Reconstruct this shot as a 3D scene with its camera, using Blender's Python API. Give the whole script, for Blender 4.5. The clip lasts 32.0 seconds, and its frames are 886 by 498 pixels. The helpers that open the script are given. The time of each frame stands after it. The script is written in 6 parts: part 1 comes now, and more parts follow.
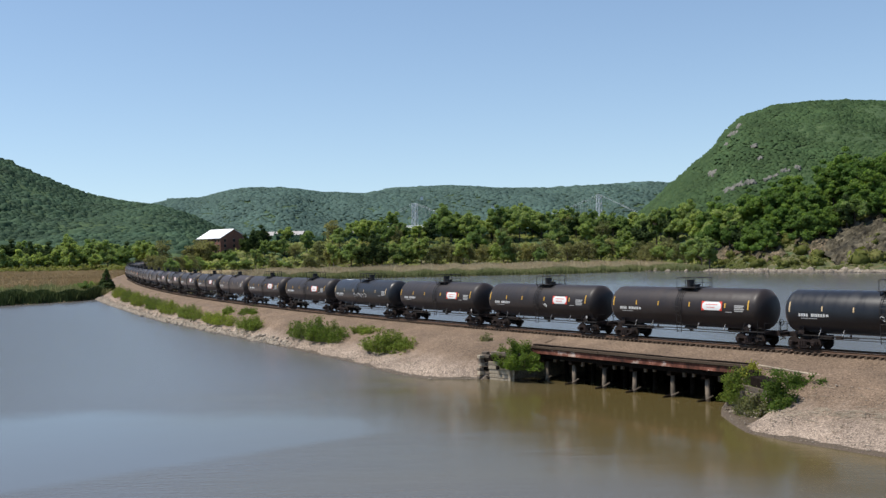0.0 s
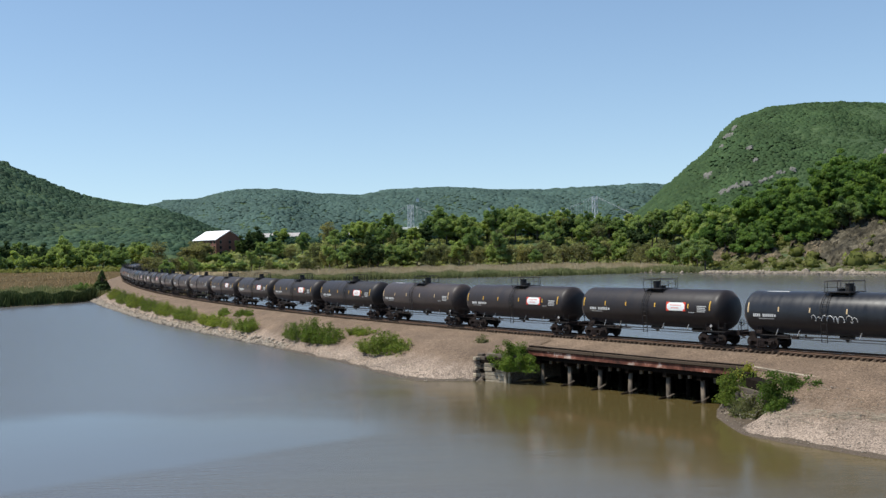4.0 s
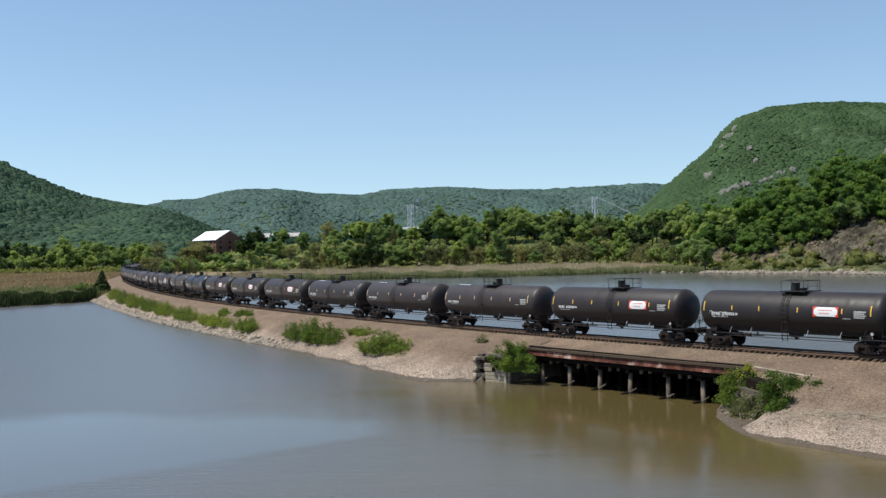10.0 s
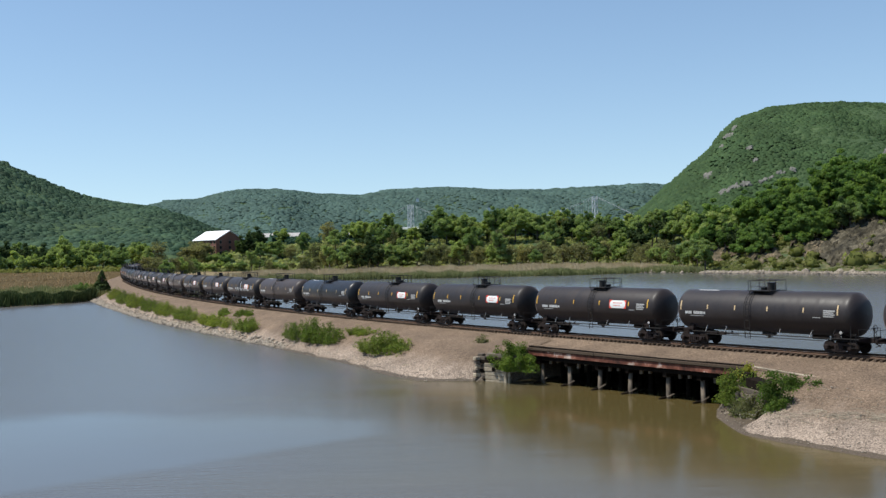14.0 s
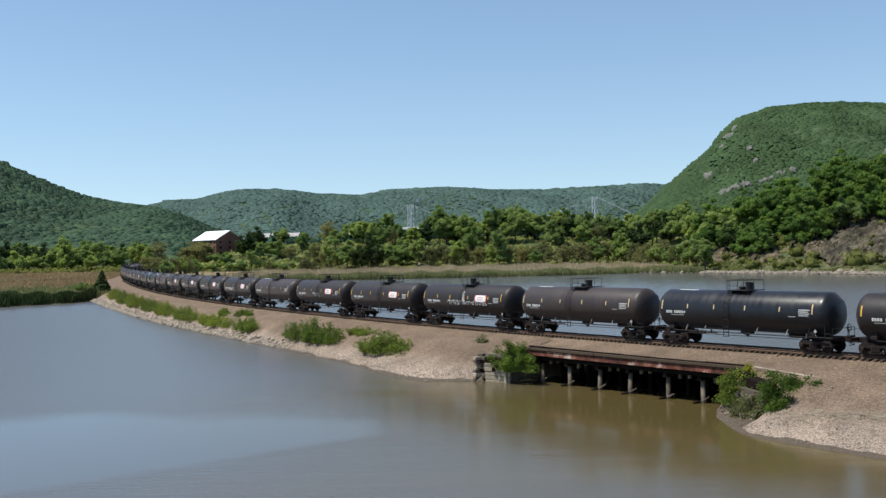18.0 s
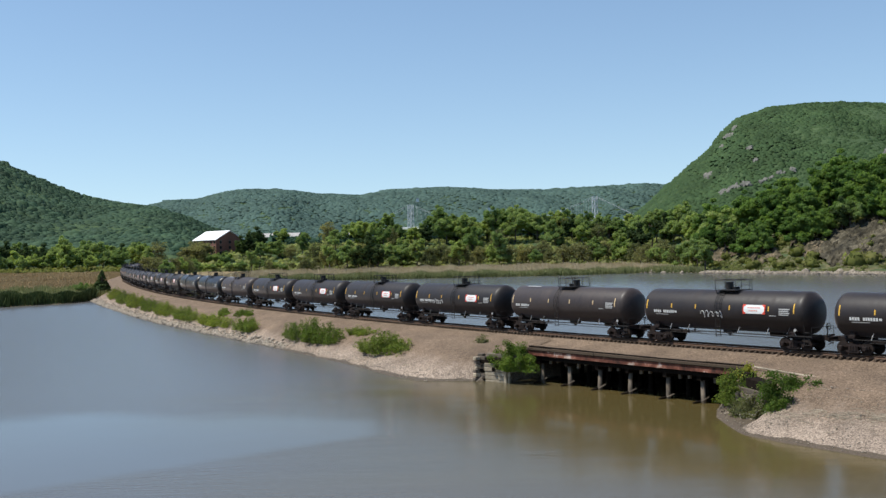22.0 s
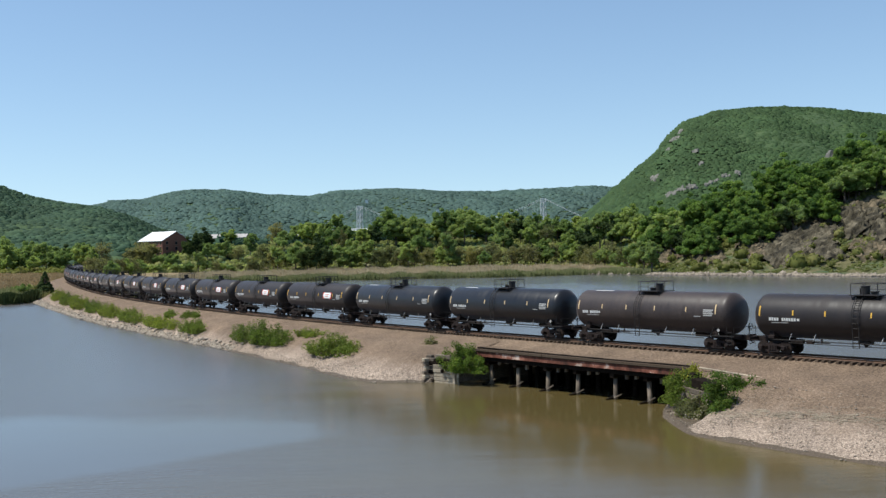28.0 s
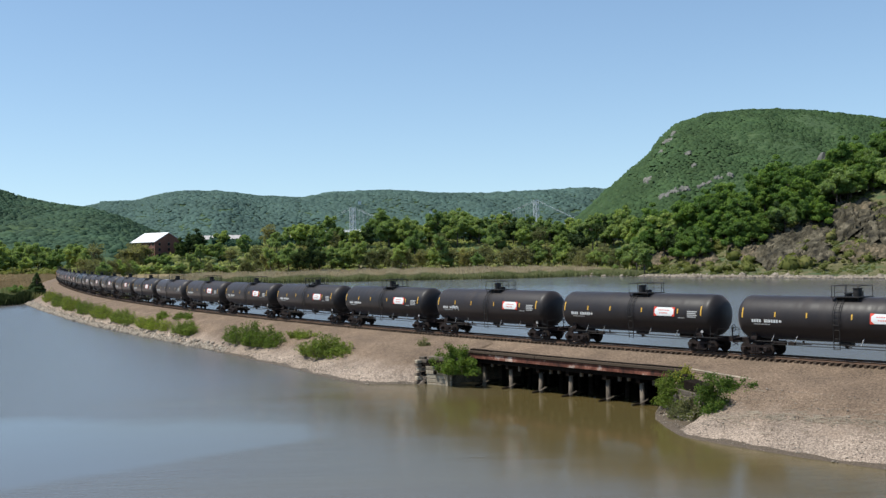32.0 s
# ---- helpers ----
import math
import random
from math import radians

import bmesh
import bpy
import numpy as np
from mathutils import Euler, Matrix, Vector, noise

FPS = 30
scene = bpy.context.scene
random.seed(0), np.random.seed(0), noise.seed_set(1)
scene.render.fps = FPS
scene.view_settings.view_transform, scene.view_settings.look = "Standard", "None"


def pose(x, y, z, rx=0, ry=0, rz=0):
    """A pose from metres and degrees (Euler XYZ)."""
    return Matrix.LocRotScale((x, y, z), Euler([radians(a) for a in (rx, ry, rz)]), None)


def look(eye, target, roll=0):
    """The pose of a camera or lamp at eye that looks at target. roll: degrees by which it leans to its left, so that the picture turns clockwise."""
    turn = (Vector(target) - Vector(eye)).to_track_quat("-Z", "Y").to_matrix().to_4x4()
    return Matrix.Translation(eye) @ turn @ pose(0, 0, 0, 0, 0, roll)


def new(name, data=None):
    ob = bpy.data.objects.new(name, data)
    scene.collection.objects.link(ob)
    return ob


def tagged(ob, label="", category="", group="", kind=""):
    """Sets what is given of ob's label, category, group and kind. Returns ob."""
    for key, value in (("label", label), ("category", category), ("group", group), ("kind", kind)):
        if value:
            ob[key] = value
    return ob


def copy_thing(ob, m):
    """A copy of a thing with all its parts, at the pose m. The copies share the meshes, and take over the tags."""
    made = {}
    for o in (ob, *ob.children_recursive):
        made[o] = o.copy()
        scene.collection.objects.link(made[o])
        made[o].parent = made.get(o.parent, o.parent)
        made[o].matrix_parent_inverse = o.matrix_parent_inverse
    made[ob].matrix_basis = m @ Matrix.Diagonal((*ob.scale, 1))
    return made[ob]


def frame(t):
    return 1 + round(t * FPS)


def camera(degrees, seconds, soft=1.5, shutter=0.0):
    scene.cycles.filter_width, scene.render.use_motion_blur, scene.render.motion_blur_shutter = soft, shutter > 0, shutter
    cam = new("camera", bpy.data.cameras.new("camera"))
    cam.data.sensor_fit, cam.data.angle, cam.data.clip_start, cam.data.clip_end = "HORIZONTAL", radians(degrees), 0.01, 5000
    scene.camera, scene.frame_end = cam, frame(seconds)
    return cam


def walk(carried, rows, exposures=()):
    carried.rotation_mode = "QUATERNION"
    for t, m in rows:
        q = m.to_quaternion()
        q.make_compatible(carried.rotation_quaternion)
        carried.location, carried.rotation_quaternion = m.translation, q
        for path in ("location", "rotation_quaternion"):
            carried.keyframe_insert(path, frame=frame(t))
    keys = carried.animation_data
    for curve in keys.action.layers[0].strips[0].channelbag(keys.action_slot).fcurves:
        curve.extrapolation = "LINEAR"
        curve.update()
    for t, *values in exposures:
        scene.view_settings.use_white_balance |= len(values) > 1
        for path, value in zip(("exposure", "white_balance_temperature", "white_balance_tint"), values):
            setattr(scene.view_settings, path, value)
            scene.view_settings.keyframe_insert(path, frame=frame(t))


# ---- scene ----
# The eye stands on a bank; x runs to the right, y away from it, z up from the water.
EYE = (0.0, 0.0, 11.35)
cam = camera(44.84, 32.0, soft=1.42)


def aim(up, lean, turn):
    """Camera pose: degrees above level, lean to the right, turn to the left."""
    return pose(*EYE, 90 + up, 0, turn) @ pose(0, 0, 0, 0, 0, -lean)


walk(cam, [
    (0.0, aim(0.0622, 1.2176, 0.2242)), (0.5, aim(0.0145, 1.225, -0.0159)), (1.0, aim(0.1478, 1.2032, 0.0)),
    (1.2, aim(0.1478, 1.2032, 0.0)), (25.3, aim(0.1478, 1.2032, 0.0)), (25.5, aim(0.1478, 1.2032, 0.0)),
    (27.5, aim(0.1768, 1.0962, -2.323)), (28.0, aim(0.1731, 1.09, -2.7169)), (28.5, aim(0.2064, 1.04, -3.1326)),
    (29.0, aim(0.2512, 1.0137, -3.0935)), (29.3, aim(0.2512, 1.0137, -3.0935)), (32.0, aim(0.2512, 1.0137, -3.0935)),
], exposures=[(0.0, 0.3, 6570, 10), (3.0, 0.3, 6500, 8.5), (6.0, 0.3, 6460, 7.5), (25.5, 0.3, 6450, 7), (29.0, 0.35, 6410, 6.5), (32.0, 0.35, 6410, 6.5)])

# ---- light ----
SUN_UP, SUN_AT = 61.0, (-0.98, -0.03)     # degrees above level; the way towards the sun, seen from above
world = bpy.data.worlds.new("sky")
scene.world = world
world.use_nodes = True
wn = world.node_tree
sky = wn.nodes.new("ShaderNodeTexSky")
sky.sky_type = "NISHITA"
sky.sun_disc = False
sky.sun_elevation = radians(SUN_UP)
sky.sun_rotation = math.atan2(SUN_AT[0], SUN_AT[1])
sky.air_density, sky.dust_density, sky.ozone_density = 0.96, 0.0, 1.5
sky.altitude = 900
# the air is clear down to the hills: the pale band stays low
around = wn.nodes.new("ShaderNodeTexCoord")
raised = wn.nodes.new("ShaderNodeMapping")
raised.inputs["Location"].default_value = (0, 0, 0.05)
raised.inputs["Scale"].default_value = (1, 1, 0.72)
unit = wn.nodes.new("ShaderNodeVectorMath")
unit.operation = "NORMALIZE"
wn.links.new(around.outputs["Generated"], raised.inputs["Vector"])
wn.links.new(raised.outputs[0], unit.inputs[0])
wn.links.new(unit.outputs[0], sky.inputs["Vector"])
wn.links.new(sky.outputs[0], wn.nodes["Background"].inputs[0])
wn.nodes["Background"].inputs[1].default_value = 0.112
sun = new("sun", bpy.data.lights.new("sun", "SUN"))
sun.data.energy, sun.data.angle, sun.data.color = 4.3, radians(0.53), (1.0, 0.95, 0.87)
lift = math.tan(radians(SUN_UP)) * math.hypot(*SUN_AT)
sun.matrix_world = look((SUN_AT[0] * 50, SUN_AT[1] * 50, lift * 50), (0, 0, 0))


# ---- materials ----
def material(name, colour, rough=0.8, metal=0.0, spec=0.3):
    m = bpy.data.materials.new(name)
    m.use_nodes = True
    b = m.node_tree.nodes["Principled BSDF"]
    b.inputs["Base Color"].default_value = (*colour, 1)
    b.inputs["Roughness"].default_value = rough
    b.inputs["Metallic"].default_value = metal
    b.inputs["Specular IOR Level"].default_value = spec
    return m


def node(m, kind, **values):
    n = m.node_tree.nodes.new(kind)
    for key, value in values.items():
        n.inputs[key].default_value = value
    return n


def link(m, a, b):
    m.node_tree.links.new(a, b)


def noise_at(m, scale, detail=4.0, rough=0.6, space="Object", stretch=None):
    tc = node(m, "ShaderNodeTexCoord")
    n = node(m, "ShaderNodeTexNoise", Scale=scale, Detail=detail, Roughness=rough)
    out = tc.outputs[space]
    if stretch:
        mp = node(m, "ShaderNodeMapping", Scale=stretch)
        link(m, out, mp.inputs["Vector"])
        out = mp.outputs[0]
    link(m, out, n.inputs["Vector"])
    return n.outputs["Fac"]


def ramp(m, fac, stops):
    r = node(m, "ShaderNodeValToRGB")
    e = r.color_ramp.elements
    while len(e) < len(stops):
        e.new(0.5)
    for k, (at, c) in enumerate(stops):
        e[k].position, e[k].color = at, (*c, 1)
    link(m, fac, r.inputs[0])
    return r.outputs[0]


def mix(m, fac, a, b, how="MIX"):
    n = m.node_tree.nodes.new("ShaderNodeMix")
    n.data_type, n.blend_type = "RGBA", how
    for sock, v in ((n.inputs[0], fac), (n.inputs[6], a), (n.inputs[7], b)):
        if hasattr(v, "links"):
            link(m, v, sock)
        elif isinstance(v, tuple):
            sock.default_value = (*v, 1)
        else:
            sock.default_value = v
    return n.outputs[2]


def bsdf(m):
    return m.node_tree.nodes["Principled BSDF"]


def bump(m, height, strength, distance):
    b = node(m, "ShaderNodeBump", Strength=strength, Distance=distance)
    link(m, height, b.inputs["Height"])
    link(m, b.outputs[0], bsdf(m).inputs["Normal"])


def mottled(name, stops, scale, rough=0.9, big=None, bumps=None, metal=0.0, spec=0.3, space="Object", stretch=None, vary=0.0):
    """Colours along fine noise, multiplied by broad patches, with relief and a random tone from object to object."""
    m = material(name, stops[0][1], rough, metal, spec)
    f = noise_at(m, scale, 6, 0.65, space, stretch)
    c = ramp(m, f, stops)
    if big:
        g = noise_at(m, big[0], 3, 0.5, space)
        c = mix(m, 1.0, c, ramp(m, g, [(0.3, (big[1],) * 3), (0.7, (big[2],) * 3)]), "MULTIPLY")
    if vary:
        oi = node(m, "ShaderNodeObjectInfo")
        c = mix(m, 1.0, c, ramp(m, oi.outputs["Random"], [(0, (1 - vary,) * 3), (1, (1 + vary,) * 3)]), "MULTIPLY")
    link(m, c, bsdf(m).inputs["Base Color"])
    if bumps:
        bump(m, noise_at(m, bumps[0], 5, 0.6, space, stretch), bumps[1], bumps[2])
    return m


def foliage(name, dark, light, scale=0.5, warm=None, through_leaf=0.3, range_=(0.62, 1.3), glow=(1.1, 1.15, 0.7)):
    """Leaves: tone by clump and by tree, with a little light passing through."""
    m = material(name, dark, 0.75, 0, 0.12)
    g = node(m, "ShaderNodeNewGeometry")
    c = ramp(m, g.outputs["Random Per Island"], [(0.0, dark), (0.7, light), (1.0, warm or light)])
    oi = node(m, "ShaderNodeObjectInfo")
    c = mix(m, 1.0, c, ramp(m, oi.outputs["Random"], [(0, (0.7, 0.78, 0.72)), (0.5, (1.0, 1.0, 1.0)), (1, (1.28, 1.2, 1.0))]), "MULTIPLY")
    c = mix(m, 1.0, c, ramp(m, noise_at(m, scale, 4, 0.7), [(0.3, (range_[0],) * 3), (0.7, (range_[1],) * 3)]), "MULTIPLY")
    link(m, c, bsdf(m).inputs["Base Color"])
    tl = node(m, "ShaderNodeBsdfTranslucent")
    link(m, mix(m, 1.0, c, glow, "MULTIPLY"), tl.inputs["Color"])
    ms = node(m, "ShaderNodeMixShader", Fac=through_leaf)
    link(m, bsdf(m).outputs[0], ms.inputs[1])
    link(m, tl.outputs[0], ms.inputs[2])
    link(m, ms.outputs[0], m.node_tree.nodes["Material Output"].inputs["Surface"])
    return m


M = {}
# The bank: ballast above, paler washed gravel towards the water, the two running into each other
bk = M["bank"] = material("stone_bank", (0.2, 0.15, 0.11), 0.95, 0, 0.3)
pebbles = node(bk, "ShaderNodeTexVoronoi", Scale=11.0)
link(bk, node(bk, "ShaderNodeTexCoord").outputs["Object"], pebbles.inputs["Vector"])
tone = node(bk, "ShaderNodeSeparateColor")
link(bk, pebbles.outputs["Color"], tone.inputs[0])
upper = ramp(bk, tone.outputs[0], [(0.0, (0.05, 0.038, 0.029)), (0.5, (0.165, 0.123, 0.088)), (1.0, (0.36, 0.282, 0.21))])
lower = ramp(bk, tone.outputs[1], [(0.0, (0.1, 0.08, 0.066)), (0.5, (0.27, 0.223, 0.182)), (1.0, (0.58, 0.5, 0.42))])
upper = mix(bk, 0.6, upper, ramp(bk, noise_at(bk, 9.0, 6, 0.8), [(0.34, (0.04, 0.03, 0.023)), (0.5, (0.15, 0.112, 0.08)), (0.66, (0.37, 0.29, 0.215))]))
lower = mix(bk, 0.5, lower, ramp(bk, noise_at(bk, 11.0, 6, 0.8), [(0.36, (0.09, 0.073, 0.06)), (0.5, (0.26, 0.215, 0.176)), (0.64, (0.56, 0.482, 0.405))]))
bp = node(bk, "ShaderNodeSeparateXYZ")
link(bk, node(bk, "ShaderNodeNewGeometry").outputs["Position"], bp.inputs[0])
edge = node(bk, "ShaderNodeMath")
edge.operation = "MULTIPLY_ADD"
edge.inputs[1].default_value = 1.8
link(bk, noise_at(bk, 0.5, 5, 0.65), edge.inputs[0])
link(bk, bp.outputs["Z"], edge.inputs[2])
wash = node(bk, "ShaderNodeMapRange", **{"From Min": 1.5, "From Max": 2.7, "To Min": 1.0, "To Max": 0.0})
link(bk, edge.outputs[0], wash.inputs[0])
bc = mix(bk, wash.outputs[0], upper, lower)
bc = mix(bk, 1.0, bc, ramp(bk, noise_at(bk, 0.3, 3, 0.5), [(0.3, (0.82, 0.765, 0.725)), (0.7, (1.24, 1.155, 1.09))]), "MULTIPLY")
link(bk, bc, bsdf(bk).inputs["Base Color"])
bump(bk, noise_at(bk, 9.0, 5, 0.7), 1.0, 0.08)
M["wet"] = mottled("wet_gravel", [(0.3, (0.05, 0.037, 0.025)), (0.7, (0.14, 0.105, 0.072))], 9.0, 0.6, None, (8.0, 0.8, 0.06))
M["stone"] = mottled("pale_stone", [(0.3, (0.17, 0.14, 0.108)), (0.7, (0.38, 0.325, 0.26))], 3.0, 0.9, None, (6.0, 0.5, 0.05))
M["boulder"] = mottled("grey_boulders", [(0.3, (0.09, 0.075, 0.058)), (0.7, (0.38, 0.32, 0.25))], 0.6, 0.9, None, (2.0, 0.5, 0.1))
M["rail_steel"] = mottled("rusty_rail", [(0.3, (0.07, 0.04, 0.028)), (0.7, (0.14, 0.08, 0.05))], 6.0, 0.7, None, None, 0.3)
M["rail_top"] = material("polished_rail", (0.55, 0.53, 0.5), 0.3, 1.0)
M["tie"] = mottled("creosoted_tie", [(0.3, (0.04, 0.028, 0.02)), (0.7, (0.13, 0.09, 0.06))], 5.0, 0.9, None, (8, 0.6, 0.02), vary=0.35, stretch=(1, 6, 6))
M["timber"] = mottled("old_timber", [(0.3, (0.08, 0.06, 0.045)), (0.7, (0.27, 0.22, 0.17))], 4.0, 0.9, (0.8, 0.6, 1.1), (8, 0.7, 0.03), vary=0.3, stretch=(5, 5, 1))
# Taken near black: the shade under the deck is put into this colour
M["dark_timber"] = mottled("tarred_shaded_timber", [(0.3, (0.007, 0.005, 0.004)), (0.7, (0.024, 0.018, 0.014))], 4.0, 1.0, None, (8, 0.6, 0.03), vary=0.3, spec=0.05)
M["rust"] = mottled("rusted_girder", [(0.34, (0.05, 0.024, 0.018)), (0.5, (0.19, 0.065, 0.042)), (0.58, (0.3, 0.13, 0.09)), (0.64, (0.62, 0.48, 0.4))], 0.9, 0.85, (0.5, 0.6, 1.1), (9, 0.5, 0.02))
M["pale_timber"] = mottled("bleached_timber", [(0.3, (0.25, 0.2, 0.14)), (0.7, (0.54, 0.46, 0.35))], 4.0, 0.9, (0.8, 0.6, 1.1), (8, 0.7, 0.03), vary=0.25, stretch=(5, 5, 1))


def tank_paint(name, low, high, rough):
    """Weathered tank paint: streaks that run down the side, dust, worn patches."""
    m = material(name, low, rough, 0.0, 0.4)
    streak = noise_at(m, 1.0, 6, 0.65, "Object", (2.4, 0.35, 0.35))
    fine = noise_at(m, 5.0, 5, 0.7)
    c = ramp(m, streak, [(0.3, low), (0.75, high)])
    c = mix(m, 0.35, c, ramp(m, fine, [(0.35, low), (0.8, tuple(v * 1.3 for v in high))]))
    oi = node(m, "ShaderNodeObjectInfo")
    c = mix(m, 1.0, c, ramp(m, oi.outputs["Random"], [(0, (0.75, 0.75, 0.78)), (1, (1.3, 1.22, 1.15))]), "MULTIPLY")
    link(m, c, bsdf(m).inputs["Base Color"])
    r = node(m, "ShaderNodeMapRange", **{"From Min": 0.3, "From Max": 0.7, "To Min": rough - 0.08, "To Max": rough + 0.14})
    link(m, streak, r.inputs[0])
    link(m, r.outputs[0], bsdf(m).inputs["Roughness"])
    bsdf(m).inputs["Sheen Weight"].default_value = 0.15          # a film of dust
    bsdf(m).inputs["Sheen Roughness"].default_value = 0.4
    bsdf(m).inputs["Sheen Tint"].default_value = (1.0, 0.87, 0.86, 1)
    bump(m, noise_at(m, 0.6, 2, 0.5, "Object"), 0.05, 0.04)
    return m


M["tank_black"] = tank_paint("tank_black", (0.009, 0.0068, 0.0072), (0.025, 0.0185, 0.0182), 0.52)
M["tank_gloss"] = tank_paint("tank_blue_black", (0.007, 0.008, 0.0105), (0.018, 0.02, 0.025), 0.36)
M["tank_brown"] = tank_paint("tank_faded", (0.018, 0.0138, 0.0135), (0.048, 0.037, 0.0355), 0.5)
M["under"] = mottled("grimy_steel", [(0.3, (0.006, 0.0042, 0.004)), (0.7, (0.032, 0.019, 0.016))], 5.0, 0.8, None, (10, 0.4, 0.02))
M["black_iron"] = mottled("black_iron", [(0.3, (0.015, 0.014, 0.014)), (0.7, (0.035, 0.03, 0.028))], 6.0, 0.6)
M["wheel"] = mottled("wheel_steel", [(0.3, (0.012, 0.009, 0.008)), (0.7, (0.045, 0.03, 0.024))], 7.0, 0.7, None, None, 0.3)
M["yellow"] = mottled("yellow_strip", [(0.3, (0.5, 0.27, 0.03)), (0.7, (0.8, 0.48, 0.08))], 6.0, 0.5)
M["pale_strip"] = mottled("worn_strip", [(0.3, (0.5, 0.34, 0.16)), (0.7, (0.68, 0.52, 0.32))], 6.0, 0.5)
M["white_paint"] = mottled("white_paint", [(0.3, (0.55, 0.54, 0.52)), (0.7, (0.8, 0.8, 0.78))], 6.0, 0.6)
M["grey_paint"] = mottled("faded_lettering", [(0.3, (0.32, 0.32, 0.31)), (0.7, (0.52, 0.51, 0.5))], 9.0, 0.7)
M["red_paint"] = mottled("red_paint", [(0.3, (0.6, 0.05, 0.03)), (0.7, (0.75, 0.09, 0.05))], 4.0, 0.5)
M["white_panel"] = mottled("white_panel", [(0.3, (0.72, 0.72, 0.7)), (0.7, (0.85, 0.85, 0.84))], 2.0, 0.5)
M["leaf_fresh"] = foliage("fresh_leaves", (0.08, 0.135, 0.03), (0.13, 0.2, 0.044), 0.6, (0.19, 0.235, 0.064), 0.5)
M["leaf_near"] = foliage("shrub_leaves", (0.125, 0.175, 0.038), (0.205, 0.265, 0.056), 0.6, (0.3, 0.315, 0.09), 0.5)
M["leaf_tree"] = foliage("tree_leaves", (0.21, 0.28, 0.1), (0.26, 0.335, 0.118), 0.16, (0.305, 0.365, 0.14), 0.55, (0.85, 1.2))
M["brush"] = foliage("brush_leaves", (0.13, 0.15, 0.048), (0.165, 0.185, 0.058), 0.1, (0.2, 0.2, 0.085), 0.45)
M["leaf_slope"] = foliage("slope_leaves", (0.115, 0.19, 0.054), (0.15, 0.238, 0.063), 0.16, (0.175, 0.262, 0.072), 0.55, (0.78, 1.25))
M["leaf_olive"] = foliage("olive_leaves", (0.19, 0.195, 0.095), (0.24, 0.235, 0.115), 0.2, (0.29, 0.27, 0.155), 0.55)
M["leaf_edge"] = foliage("thicket_leaves", (0.24, 0.28, 0.125), (0.3, 0.34, 0.15), 0.08, (0.36, 0.36, 0.2), 0.6, (0.7, 1.25))
M["leaf_yellow"] = foliage("yellow_green_leaves", (0.26, 0.27, 0.04), (0.36, 0.36, 0.06), 0.5, (0.42, 0.38, 0.08), 0.4)
M["leaf_dark"] = foliage("dark_leaves", (0.05, 0.078, 0.03), (0.07, 0.105, 0.038), 0.2, (0.085, 0.125, 0.045), 0.4)
# Bluer green than near leaves: haze over the hillside is put into the colour
M["leaf_far_hazed"] = foliage("hazed_woodland_leaves", (0.05, 0.096, 0.064), (0.066, 0.118, 0.074), 0.012, (0.076, 0.13, 0.074), 0.3, (0.58, 1.25), (0.95, 1.05, 0.95))
M["leaf_cliff"] = foliage("mountain_leaves", (0.05, 0.092, 0.041), (0.063, 0.111, 0.046), 0.014, (0.072, 0.12, 0.049), 0.3, (0.68, 1.25), (1.0, 1.08, 0.88))
# Bluish ridge green that carries the distance haze in its colour
M["leaf_ridge_hazed"] = foliage("hazed_ridge_leaves", (0.07, 0.129, 0.1), (0.081, 0.142, 0.108), 0.007, (0.081, 0.14, 0.104), 0.3, (0.72, 1.22), (0.95, 1.05, 1.0))
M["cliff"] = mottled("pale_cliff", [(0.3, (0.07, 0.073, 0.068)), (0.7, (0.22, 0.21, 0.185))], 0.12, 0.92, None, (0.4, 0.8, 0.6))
# Ridge woods, paler and bluer: haze of the distance is put into the colour
M["leaf_ridge_hazed"] = foliage("hazed_ridge_leaves", (0.125, 0.205, 0.182), (0.145, 0.23, 0.2), 0.007, (0.145, 0.228, 0.19), 0.5, (0.76, 1.2), (0.95, 1.05, 1.0))
M["bark"] = mottled("bark", [(0.3, (0.06, 0.045, 0.035)), (0.7, (0.18, 0.15, 0.12))], 3.0, 0.95, None, (5, 0.6, 0.05))
M["reed"] = foliage("green_reeds", (0.22, 0.235, 0.1), (0.28, 0.285, 0.13), 0.05, (0.36, 0.33, 0.17), 0.15, (0.85, 1.15))
M["reed_dry"] = foliage("dry_reeds", (0.44, 0.345, 0.235), (0.55, 0.44, 0.31), 0.03, (0.46, 0.41, 0.245), 0.15, (0.8, 1.15))
M["reed_brown"] = foliage("brown_reeds", (0.27, 0.203, 0.135), (0.35, 0.268, 0.182), 0.02, (0.3, 0.255, 0.155), 0.1, (0.75, 1.2))
# Darker copy of the green reeds: shade of their front is in the colour
M["reed_shade"] = foliage("shaded_reeds", (0.06, 0.08, 0.03), (0.1, 0.122, 0.045), 0.05, (0.14, 0.15, 0.06), 0.1)
M["rock"] = mottled("grey_rock", [(0.36, (0.012, 0.01, 0.007)), (0.46, (0.05, 0.043, 0.028)), (0.58, (0.1, 0.086, 0.058)), (0.7, (0.21, 0.18, 0.13))], 0.2, 0.92, (0.05, 0.7, 1.15), (0.5, 1.0, 0.6))
M["tan_rock"] = mottled("tan_rock", [(0.34, (0.03, 0.029, 0.015)), (0.5, (0.095, 0.077, 0.048)), (0.66, (0.205, 0.158, 0.105))], 0.4, 0.95, (0.08, 0.7, 1.15), (0.9, 1.0, 0.5))
M["brick"] = mottled("red_brick", [(0.35, (0.17, 0.076, 0.054)), (0.65, (0.27, 0.13, 0.096))], 2.0, 0.9, (0.15, 0.8, 1.1))
